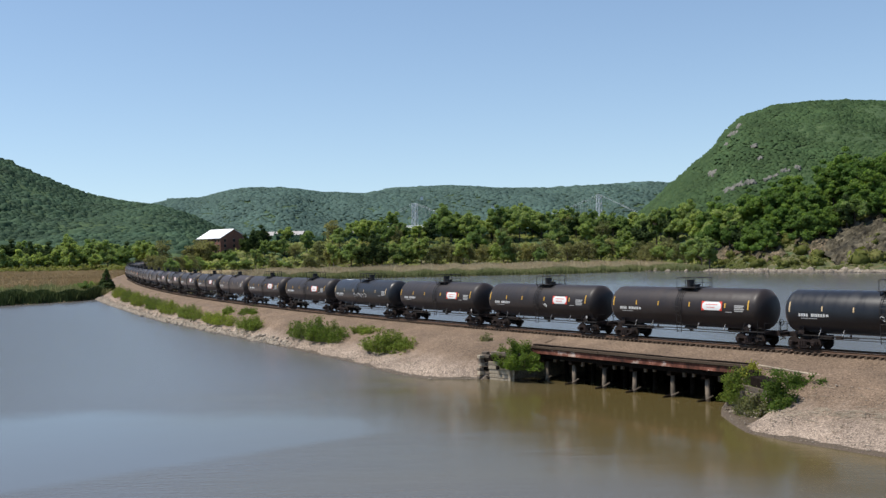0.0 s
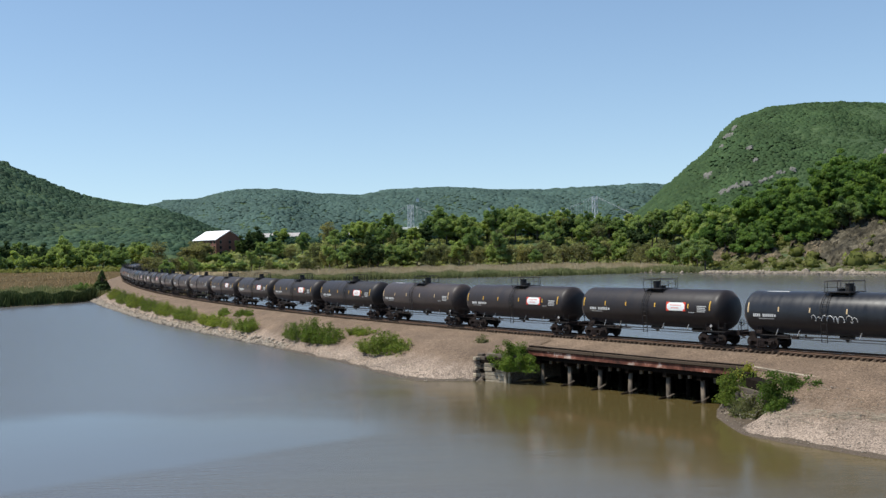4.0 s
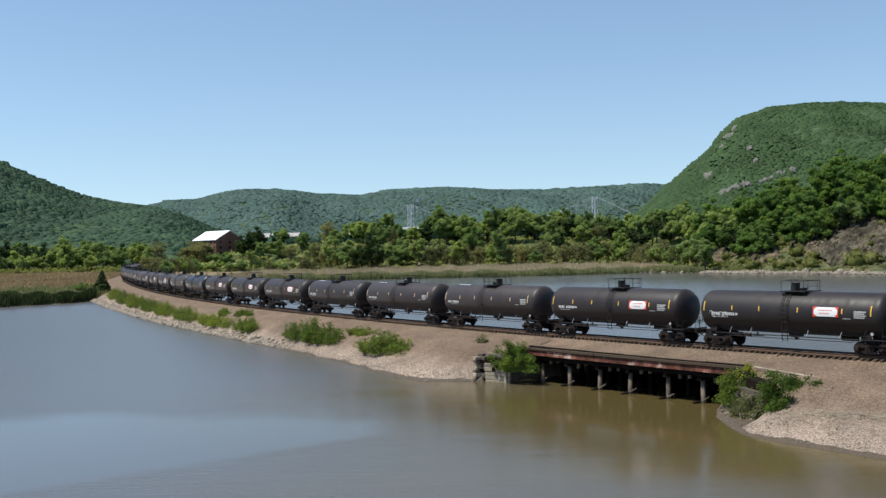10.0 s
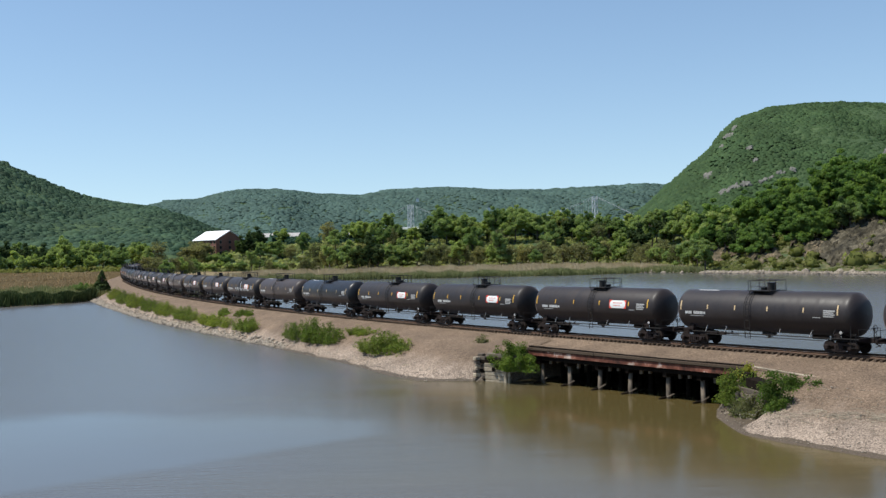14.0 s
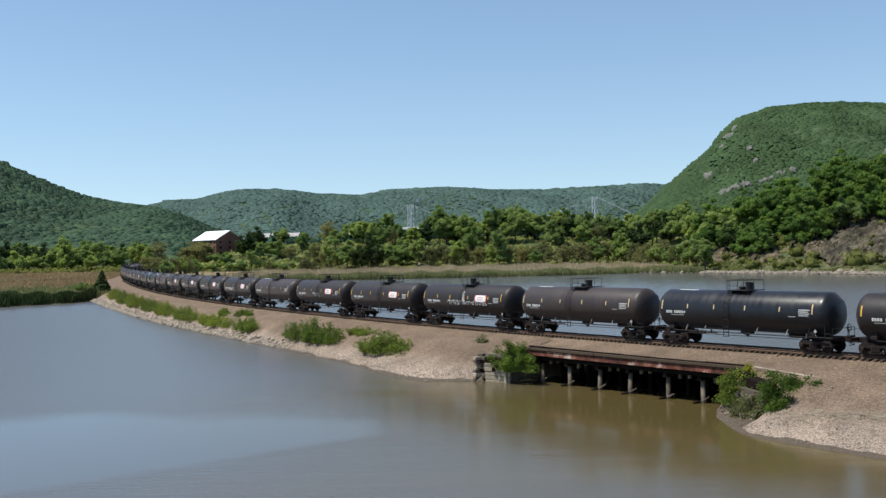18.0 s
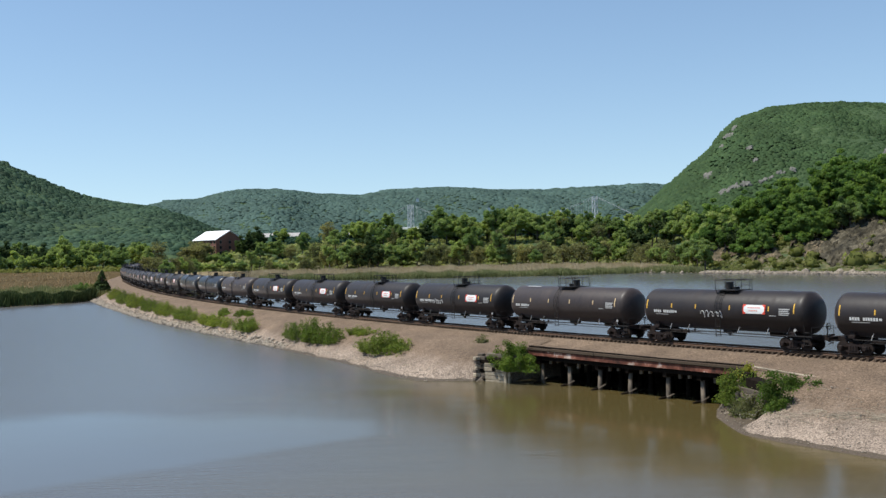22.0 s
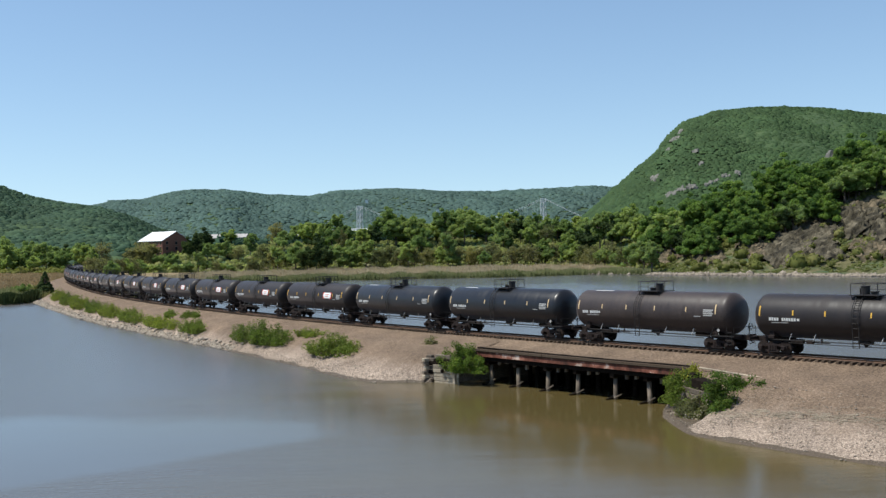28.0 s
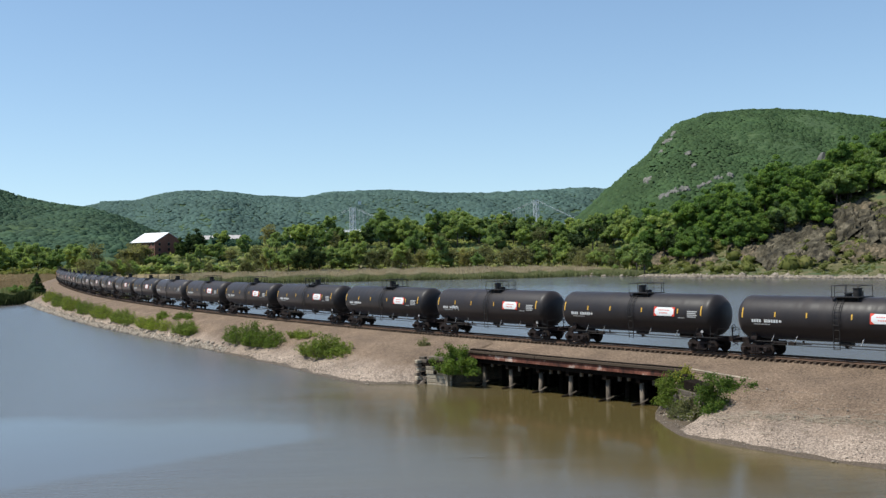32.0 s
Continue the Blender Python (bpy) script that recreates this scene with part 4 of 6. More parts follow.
def scrawl_mesh(seed, x0, x1, mat, splash=False):
    """Unreadable spray paint: thin looping strokes low on the tank's side, and on one car a splash beside the ladder."""
    bm = bmesh.new()
    rng = random.Random(seed)

    def stroke(pts, wide):
        for (xa, aa), (xb, ab) in zip(pts[:-1], pts[1:]):
            rod(bm, skin(xa, aa, 0.006), skin(xb, ab, 0.006), wide, 4)

    x = x0
    while x < x1:
        w, mid, tall = rng.uniform(0.2, 0.4), rng.uniform(-12, -8), rng.uniform(5, 10)
        pts = [(x + w * (0.5 - 0.5 * math.cos(t * 0.9)) + 0.03 * t, mid + tall * math.sin(t + rng.uniform(-0.3, 0.3))) for t in np.linspace(0, rng.uniform(4, 7), 9)]
        stroke(pts, rng.uniform(0.018, 0.03))
        x += w + rng.uniform(0.05, 0.22)
    if splash:
        for k in range(16):
            a, xx = 34 - 3.2 * k, 0.1 + rng.uniform(-0.1, 0.1) + 0.012 * k
            stroke([(xx, a), (xx + rng.uniform(0.12, 0.4), a - rng.uniform(-1, 5)), (xx + rng.uniform(-0.1, 0.3), a - rng.uniform(3, 7))], rng.uniform(0.018, 0.035))
    return mesh_of("spray_paint", bm, mat)


def tank_car(paint, placard, turned, scrawl, worn):
    """A tank car on two trucks, its origin on the rails at its middle; x is the way it runs, -y faces the near water."""
    car = new("tank_car")
    tone = {"tank_black": "black", "tank_gloss": "glossy blue-black", "tank_brown": "faded brown-black"}[paint]
    tagged(car, f"{tone} railway tank car" + (" with red-and-white panel" if placard else " with white lettering")
           + (" and white spray paint" if scrawl else ""), "tank car", "tank cars of the train")
    tank = part("tank", cached(("tank", paint), lambda: tank_mesh(M[paint])), None, car, f"{tone} steel tank")
    spin = Matrix.Rotation(math.pi, 4, "Z")
    for end in (0, 1):
        m = spin if end else Matrix()
        for name, maker in (("stub_sill", sill_mesh), ("coupler", coupler_mesh), ("end_ladder", end_ladder_mesh), ("sill_step", step_mesh)):
            o = part(name, cached(name, maker), None, car)
            o.matrix_basis = m
        truck = new("truck", cached("bolster", bolster_mesh))
        truck.parent = car
        truck.matrix_basis = Matrix.Translation((6.4 if end == 0 else -6.4, 0, 0))
        for y, t in ((-1.0, Matrix()), (1.0, spin)):
            o = part("side_frame", cached("side_frame", side_frame_mesh), None, truck)
            o.matrix_basis = Matrix.Translation((0, y, 0)) @ t
        for x in (-0.89, 0.89):
            o = part("axle", cached("axle", axle_mesh), None, truck)
            o.matrix_basis = Matrix.Translation((x, 0, 0.455))
            for y, t in ((-0.76, Matrix()), (0.76, spin)):
                o = part("wheel", cached("wheel", wheel_mesh), None, truck)
                o.matrix_basis = Matrix.Translation((x, y, 0.455)) @ t
    part("brake_wheel", cached("brake_wheel", wheel_hand_mesh), None, car)
    for name, maker in (("side_rail", side_rail_mesh), ("outlet_valve", outlet_mesh), ("brake_cylinder", brake_mesh), ("air_reservoir", reservoir_mesh)):
        part(name, cached(name, maker), None, car)
    o = part("side_rail", cached("side_rail", side_rail_mesh), None, car)
    o.matrix_basis = spin
    for x in (-5.0, -3.2, 1.6, 4.2):
        o = part("rail_bracket", cached("rail_bracket", bracket_mesh), None, car)
        o.matrix_basis = Matrix.Translation((x, 0, 0))
    m = spin if turned else Matrix()
    plat = part("platform", cached("platform", platform_mesh), None, car, "black steel grating platform")
    plat.matrix_basis = Matrix.Translation((0.42 if placard else -0.12, 0, 0)) @ m @ Matrix.Diagonal((0.85, 1, 1, 1))
    for name, maker in (("handrail", handrail_mesh), ("valve_housing", housing_mesh), ("manway_cover", manway_mesh), ("vent_pipe", vent_mesh)):
        part(name, cached(name, maker), None, plat)
    part("side_ladder", cached("side_ladder", ladder_mesh), None, tank).location.x = 0.6 if placard else -0.3
    mark = tagged(part("reporting_mark", cached("mark", mark_mesh), None, tank, "white lettering"), kind="stuff")
    if not placard:
        mark.matrix_basis = Matrix.Translation((-1.45, 0, 0)) @ Matrix.Diagonal((0.82, 1, 1, 1))
    tagged(part("lettering_block", cached("data", data_mesh), None, tank, "small faded lettering"), kind="stuff")
    mat = M["pale_strip"] if worn else M["yellow"]
    at = (-7.1, -4.5, -2.1, 1.15, 4.65, 6.8) if placard else (-7.1, -4.5, -1.95, 0.92, 3.95, 6.65)
    for x, a0, a1 in zip(at, (0, 4, 4, 4, 4, 0), (27, 17, 17, 17, 17, 27)):
        part("reflective_strip", cached(("strip", x, worn), lambda: strip_mesh(x, a0, a1, mat)), None, tank, "yellow reflective strip")
    if not placard:
        part("top_mark", cached("top_mark", top_mark_mesh), None, tank, "white stripe on the tank's top")
    if placard:
        panel = part("warning_panel", cached("panel", panel_mesh), None, tank, "white panel with red ends")
        panel.location.x = 3.4
        for x in (0.95, -0.95):
            end = part("red_border", cached("border", border_mesh), None, panel, "red panel end")
            end.location.x = x
            end.scale.x = 1 if x > 0 else -1
        tagged(part("warning_text", cached("warning", warning_mesh), None, panel, "two lines of red lettering"), kind="stuff")
    part("hazard_placard", cached("diamond", diamond_mesh), None, car, "white diamond placard")
    if scrawl:
        tagged(part("spray_paint", cached(("scrawl", scrawl), lambda: scrawl_mesh(*scrawl, M["white_paint"], scrawl[0] == 7)), None, tank, "white spray paint"), kind="stuff")
    return car


PLAIN = {2, 5, 10, 11, 12, 16, 17, 21, 26, 27, 28, 36, 42, 47}
GLOSSY = {2, 16, 27, 28, -2, 42}
FADED = {5, 10, 11, 12, 17, 21, 26, 36, 47, 45}
SCRAWL = {-2: (3, -0.2, 3.4), 8: (5, -6.6, -5.0), 2: (21, -1.8, 1.4), 0: (22, 1.0, 1.5), 18: (7, -2.6, 4.0), 22: (9, -4.6, -2.2), 20: (11, -1.6, 0.2), 31: (12, -4.9, -4.2)}
TURNED = {11, 21, 17, 16, 29, 33, 36}
cars = []
for k in range(-2, 52):
    paint = "tank_gloss" if k in GLOSSY else "tank_brown" if k in FADED else "tank_black"
    cars.append((k, tank_car(paint, k not in PLAIN, k in TURNED or k in PLAIN, SCRAWL.get(k), k in GLOSSY or k in FADED)))


def motions():
    """The train draws past, gathering a little speed."""
    for k, car in cars:
        rows = []
        for t in range(33):
            s = GAP0 + CAR * (k + 0.5) - (16.6 * t + 0.0106 * t * t)
            a, b = line(s - 6.4), line(s + 6.4)
            d = a - b
            turn = Matrix.Rotation(math.atan2(d[1], d[0]), 4, "Z") @ Matrix.Rotation(-math.atan2(d[2], math.hypot(d[0], d[1])), 4, "Y")
            rows.append((t, Matrix.Translation(((a + b) / 2).tolist()) @ turn))
        walk(car, rows)
    # it darts through the upper left of the view, and keeps clear of it at other times
    rows = [(0, pose(-3.6, 3.2, 12.6)), (23.4, pose(-3.0, 3.0, 12.5)), (23.7, pose(-1.26, 3.0, 12.09)), (23.8, pose(-1.148, 3.0, 11.952)), (23.9, pose(-1.052, 3.0, 11.816)), (24.0, pose(-0.971, 3.0, 11.688)),
            (24.1, pose(-0.903, 3.0, 11.572)), (24.3, pose(-0.7, 1.6, 10.8)), (25.0, pose(-0.4, -2.0, 10.5)), (32, pose(-0.6, -3.0, 10.6))]
    walk(insect, rows)


# ---- plants and far things ----
ICO = bmesh.new()
bmesh.ops.create_icosphere(ICO, subdivisions=1, radius=1)
ICO_V = np.array([v.co[:] for v in ICO.verts])
ICO_F = np.array([[v.index for v in f.verts] for f in ICO.faces])
ICO.free()


def clumps(centres, sizes, rng, squash=0.8, jitter=0.28):
    """Many uneven leaf masses in one mesh: vertices and faces."""
    n, m = len(centres), len(ICO_V)
    k = 1 + rng.uniform(-jitter, jitter, (n, m, 1))
    v = ICO_V[None] * k * np.asarray(sizes)[:, None, None]
    v[..., 2] *= squash
    v = v + np.asarray(centres)[:, None, :]
    f = ICO_F[None] + (np.arange(n) * m)[:, None, None]
    return v.reshape(-1, 3), f.reshape(-1, 3)


def domes(centres, sizes, rng, squash, jitter=0.2):
    """Round tree crowns seen from afar, in one mesh: fifteen faces each."""
    a = np.arange(5) * 2 * math.pi / 5
    ring = np.stack([np.cos(a), np.sin(a)], -1)
    base = np.concatenate([[[0, 0, 1]], np.c_[ring * 0.72, np.full(5, 0.66)], np.c_[np.roll(ring, 1, 1) * 1.0, np.full(5, -0.5)]])
    low = np.array([[0, 1 + k, 1 + (k + 1) % 5] for k in range(5)])
    order = np.argsort(np.arctan2(base[6:, 1], base[6:, 0]) % (2 * math.pi))
    base[6:] = base[6:][order]
    side = np.array([f for k in range(5) for f in ((1 + k, 6 + k, 6 + (k + 1) % 5), (1 + k, 6 + (k + 1) % 5, 1 + (k + 1) % 5))])
    f = np.concatenate([low, side])
    n, m = len(centres), len(base)
    t = rng.uniform(0, 2 * math.pi, (n, 1))
    v = base[None] * (1 + rng.uniform(-jitter, jitter, (n, m, 1)))
    v = np.stack([v[..., 0] * np.cos(t) - v[..., 1] * np.sin(t), v[..., 0] * np.sin(t) + v[..., 1] * np.cos(t), v[..., 2] * squash], -1)
    v = v * np.asarray(sizes)[:, None, None] + np.asarray(centres)[:, None, :]
    return v.reshape(-1, 3), (f[None] + (np.arange(n) * m)[:, None, None]).reshape(-1, 3)


def leaves(centres, size, rng, droop=0.4):
    """Loose single leaves: small bent rhombs."""
    n = len(centres)
    a = rng.normal(size=(n, 3))
    a[:, 2] *= droop
    a /= np.linalg.norm(a, axis=1, keepdims=True)
    b = np.cross(a, rng.normal(size=(n, 3)))
    b /= np.linalg.norm(b, axis=1, keepdims=True)
    s = (size * rng.uniform(0.6, 1.4, n))[:, None]
    c = np.asarray(centres)
    v = np.stack([c - a * s, c + b * s * 0.5, c + a * s, c - b * s * 0.5], 1).reshape(-1, 3)
    return v, np.arange(n * 4).reshape(n, 4)


def join(*sets):
    vs, fs, at = [], [], 0
    for v, f in sets:
        vs.append(v)
        f = np.asarray(f) + at
        fs.append(f if f.shape[1] == 3 else np.concatenate([f[:, :3], f[:, [0, 2, 3]]]))
        at += len(v)
    return np.concatenate(vs), np.concatenate(fs)


def limb(bm, a, b, r0, r1):
    a, b = Vector(a), Vector(b)
    mid = (a + b) / 2 + Vector((random.uniform(-1, 1), random.uniform(-1, 1), 0.3)) * (b - a).length * 0.07
    rod(bm, a, mid, r0, 7, (r0 + r1) / 2)
    rod(bm, mid, b, (r0 + r1) / 2, 6, r1)


def shell(centres, radii, per, size, rng, squash=0.8, low=-0.35, loose=0.45):
    """Leaf sprays that lie over round leaf masses, turned outwards and a little at random."""
    n = len(centres)
    pick = np.repeat(np.arange(n), per)
    d = rng.normal(size=(n * per, 3))
    d /= np.linalg.norm(d, axis=1, keepdims=True)
    d[:, 2] = np.where(d[:, 2] < low, -d[:, 2], d[:, 2])
    c, r = np.asarray(centres)[pick], np.asarray(radii)[pick]
    at = c + d * (r * rng.uniform(0.78, 1.12, n * per))[:, None] * np.array([1, 1, squash])
    out = d + rng.normal(0, loose, d.shape)
    out /= np.linalg.norm(out, axis=1, keepdims=True)
    a = np.cross(out, rng.normal(size=out.shape))
    a /= np.linalg.norm(a, axis=1, keepdims=True)
    b = np.cross(out, a)
    s = (np.broadcast_to(size, (n,))[pick] * rng.uniform(0.6, 1.4, n * per))[:, None]
    v = np.stack([at - a * s, at + b * s * 0.62, at + a * s, at - b * s * 0.62], 1)
    return v.reshape(-1, 3), np.arange(n * per * 4).reshape(-1, 4)


def tree(seed, height, spread, mat, low=0.25, label="", conifer=False, thin=False):
    """A tree: tapered trunk with limbs, and a crown of many small leaf masses with gaps between them."""
    rng = np.random.default_rng(seed)
    random.seed(seed)
    ob = tagged(new("tree"), label, "tree", "trees of the wooded shore")
    bm = bmesh.new()
    limb(bm, (0, 0, -1.0), (rng.uniform(-.4, .4), rng.uniform(-.4, .4), height * 0.72), height * 0.024, height * 0.007)
    tips = []
    for k in range(12):
        z = height * rng.uniform(low, 0.62)
        a = k * 2.4 + rng.uniform(-.4, .4)
        r = spread * rng.uniform(0.45, 0.85) * (1.1 - 0.5 * z / height)
        tip = (math.cos(a) * r, math.sin(a) * r, z + height * rng.uniform(0.08, 0.26))
        limb(bm, (0, 0, z), tip, height * 0.01, height * 0.003)
        tips.append(tip)
    part("trunk", bm, M["bark"], ob, "", True)
    if conifer:
        z = height * (1 - np.sqrt(rng.uniform(0.0, 1, 260))) * 0.98 + 0.2
        a = rng.uniform(0, 6.283, 260)
        r = spread * 0.8 * (1.03 - z / height) * np.sqrt(rng.uniform(0.3, 1, 260))
        cs = np.stack([np.cos(a) * r, np.sin(a) * r, z], -1)
        ss = 0.16 + 0.32 * (1 - z / height)
        v, f = join(clumps(cs, ss, rng), shell(cs, ss, 8, 0.16, rng))
    else:
        cs, ss = [], []
        for tip in tips + [(0, 0, height * 0.84), (rng.uniform(-1, 1), rng.uniform(-1, 1), height * 0.7), (0, 0, height * 0.5)]:
            for _ in range(3):
                r = spread * rng.uniform(0.17, 0.33)
                cs.append(np.array(tip) * rng.uniform(0.82, 1.05) + rng.normal(0, spread * 0.13, 3) * np.array([1, 1, 0.8]))
                ss.append(r)
        cs, ss = np.array(cs), np.array(ss)
        cs[:, 2] = np.clip(cs[:, 2], low * height * 0.75 + ss * 0.6, height - ss * 0.5)
        if thin:
            v, f = join(clumps(cs, ss * 0.3, rng), shell(cs, ss * 1.15, 40, 0.3, rng, 0.8, -0.6, 0.9))
        else:
            v, f = join(clumps(cs, ss * 0.84, rng, 0.8, 0.2), shell(cs, ss, 62, 0.36, rng, 0.8, -0.35, 0.6))
    part("crown", mesh_from("crown", v, f, mat, False), None, ob)
    return ob


GREEN, OLIVE, DARK = "broadleaf tree in full green leaf", "olive-brown tree with thin spring leaf", "dark green tree with dense leaf"
KINDS = [tree(11, 13, 5.2, M["leaf_tree"], 0.2, GREEN), tree(12, 15, 5.0, M["leaf_tree"], 0.22, GREEN), tree(13, 11, 4.8, M["leaf_tree"], 0.12, GREEN),
         tree(14, 14, 4.2, M["leaf_tree"], 0.2, GREEN), tree(15, 12, 5.2, M["leaf_olive"], 0.18, OLIVE, thin=True), tree(16, 10, 4.4, M["leaf_olive"], 0.12, OLIVE, thin=True),
         tree(17, 13, 4.6, M["leaf_dark"], 0.14, DARK), tree(18, 12, 6.2, M["leaf_tree"], 0.1, GREEN), tree(19, 8, 4.6, M["leaf_tree"], 0.04, "low bushy green tree"),
         tree(20, 13, 5.2, M["leaf_slope"], 0.14, DARK), tree(21, 15, 5.0, M["leaf_slope"], 0.18, DARK), tree(22, 12, 5.8, M["leaf_slope"], 0.1, DARK)]
used = set()


def plant(kind, px, far, scale, sink=0.3):
    """A tree of that kind at a bearing and a distance, standing on the ground."""
    x = (px - 784) / 1900 * far
    z = float(land(np.array([x]), np.array([far]))[0]) - sink
    m = Matrix.Translation((x, far, z)) @ Matrix.Rotation(random.uniform(0, 6.28), 4, "Z")
    if kind not in used:
        used.add(kind)
        ob = KINDS[kind]
        ob.matrix_basis = m
    else:
        ob = copy_thing(KINDS[kind], m)
    ob.scale = (scale * random.uniform(0.9, 1.1), scale * random.uniform(0.9, 1.1), scale * random.uniform(0.9, 1.1))
    return ob


def clear_of_line(px, far, gap=13.0):
    x = (px - 784) / 1900 * far
    return np.hypot(LX - x, LY - far).min() > gap


rng = np.random.default_rng(5)
random.seed(5)
spots = []
for px in np.arange(236, 1252, 14.0):                       # along the edge of the reeds
    spots.append((px + random.uniform(-4, 4), edge_at(px) + random.uniform(-6, 14), random.choice([0, 2, 4, 4, 5, 5, 4, 8, 3]), random.uniform(0.9, 1.4)))
for px in np.arange(236, 1262, 20.0):                      # behind it, up the knoll
    spots.append((px + random.uniform(-6, 6), edge_at(px) + random.uniform(28, 85), random.choice([0, 1, 3, 6, 1, 4, 7]), random.uniform(1.2, 1.6) * (0.88 if 600 < px < 770 else 1.0) * (0.86 if 1020 < px < 1120 or 690 < px < 760 else 1.0)))
for px in np.arange(1245, 1790, 12.0):                      # wooded rock slope
    for lo, hi, grow in ((34, 60, 1.1), (62, 100, 1.5)):
        spots.append((px + random.uniform(-5, 5), edge_at(px) + random.uniform(lo, hi), random.choice([9, 10, 11, 10, 9, 0, 11, 6]), grow * random.uniform(0.9, 1.2)))
for px in np.arange(1470, 1722, 10.0):
    spots.append((px + random.uniform(-3, 3), edge_at(px) + random.uniform(69, 84), random.choice([9, 10, 11, 0, 11]), random.uniform(0.95, 1.35)))
for px in np.arange(-110, 228, 17.0):                      # beyond the left marsh
    spots.append((px + random.uniform(-5, 5), random.uniform(640, 690), random.choice([0, 2, 7, 8, 8, 2]), random.uniform(1.0, 1.5)))
    spots.append((px + random.uniform(-5, 5), random.uniform(700, 770), random.choice([0, 1, 3, 7, 6]), random.uniform(1.1, 1.6)))
for px in np.arange(612, 1262, 12.5):                      # tall trees along the top of the knoll
    spots.append((px + random.uniform(-4, 4), edge_at(px) + random.uniform(60, 105), random.choice([0, 1, 3, 7, 1, 0]), random.uniform(1.1, 1.55) * (0.86 if px < 770 else 1.0) * (0.8 if 1030 < px < 1110 or 700 < px < 750 else 1.0)))
for px, far, kind, scale in spots:
    if 1465 < px < 1720 and far < edge_at(px) + (48 if px < 1590 else 66) and kind not in (8, 5):
        continue
    if not clear_of_line(px, far):
        continue
    if 335 < px < 435 and far < 660:
        if far > 626:
            continue
        scale, kind = scale * 0.55, 8
    if 440 < px < 610 and far < 690:
        scale *= 0.62 if px < 545 else 0.8
    plant(kind, px, far, scale)
for px, far, kind, scale in ((651, 584, 6, 1.35), (634, 588, 6, 1.1), (668, 590, 6, 1.1), (262, 500, 5, 1.05), (282, 510, 5, 0.9), (428, 625, 6, 1.0), (490, 694, 0, 0.95), (503, 690, 2, 1.05), (538, 690, 0, 0.9), (628, 698, 3, 1.0), (645, 700, 0, 1.0), (441, 632, 6, 1.1), (458, 645, 6, 1.25), (346, 668, 7, 1.4), (372, 612, 8, 0.8), (356, 612, 5, 0.8), (385, 610, 8, 0.7), (340, 612, 8, 0.9), (402, 612, 8, 0.7), (343, 618, 4, 1.45), (352, 614, 4, 1.3), (362, 616, 5, 1.5), (334, 616, 5, 1.5)):
    plant(kind, px, far, scale)


for px, far, kind, scale in ((128, 318, 8, 0.42), (141, 312, 8, 0.5), (152, 322, 8, 0.45), (163, 318, 5, 0.4), (205, 330, 8, 0.4), (256, 452, 5, 0.8), (268, 448, 5, 1.0), (281, 455, 4, 0.8), (294, 450, 8, 1.0), (306, 462, 5, 0.95), (318, 470, 8, 1.1), (330, 476, 4, 0.8), (345, 486, 8, 0.9)):
    if clear_of_line(px, far, 11.0):
        plant(kind, px, far, scale)


# woodland on the slopes
def woodland(name, lo, hi, near, far, step, size, keep, mat, seed, label, squash=0.8, lift=0.0):
    g = np.random.default_rng(seed)
    n = int((hi - lo) / 1900 * (near + far) / 2 * (far - near) / step ** 2)
    px, y = g.uniform(lo, hi, n), np.sqrt(g.uniform(near ** 2, far ** 2, n))
    x = (px - 784) / 1900 * y
    z = land(x, y)
    ok = keep(px, y, z)
    d = np.full(n, 1e9)
    for k in range(0, len(S), 16):
        d = np.minimum(d, np.hypot(x - LX[k], y - LY[k]))
    ok &= d > 15
    r = size * np.exp(g.normal(0, 0.3, n))
    c, r = np.stack([x, y, z + lift + r * (0.02 if squash < 0.7 else -0.05)], -1)[ok], r[ok]
    if squash < 0.7:                                         # far canopies: round crowns
        v, f = domes(c, r * 1.3, g, squash * 1.1)
    else:
        v, f = join(clumps(c, r * 0.85, g, squash, 0.3), shell(c, r, 26, r * 0.22, g, squash))
    return tagged(new(name, mesh_from(name, v, f, mat, True)), label, "woodland", kind="stuff")


woodland("left_hill_woods", -130, 520, 690, 1780, 3.7, 2.7, lambda p, y, z: z > 3.2, M["leaf_far_hazed"], 21, "dense green woodland covering a hillside", 0.56)
woodland("island_woods", 225, 1330, 640, 900, 7.0, 4.6, lambda p, y, z: (y > edge_at(p) + 80) & ((p > 300) | (y > 760)) & ~((p > 320) & (p < 450) & (y < 720)), M["leaf_far_hazed"], 22, "green woodland on low ground behind the shore")
woodland("cliff_woods", 1030, 1790, 1380, 2080, 4.0, 2.9, lambda p, y, z: z > 6, M["leaf_cliff"], 23, "green woodland on a steep rocky mountain", 0.42)
woodland("ridge_woods", 100, 1330, 2500, 3620, 8.2, 5.6, lambda p, y, z: z > 8, M["leaf_ridge_hazed"], 24, "green woodland on distant ridges", 0.3, 1.5)
woodland("marsh_edge_brush", -140, 232, 628, 700, 3.0, 2.2, lambda p, y, z: z > 2, M["brush"], 28, "green brush at the foot of trees beyond a marsh")
woodland("slope_woods", 1290, 1800, 440, 640, 6.2, 4.6, lambda p, y, z: (y > edge_at(p) + 92), M["leaf_slope"], 25, "green woodland on a rocky slope")


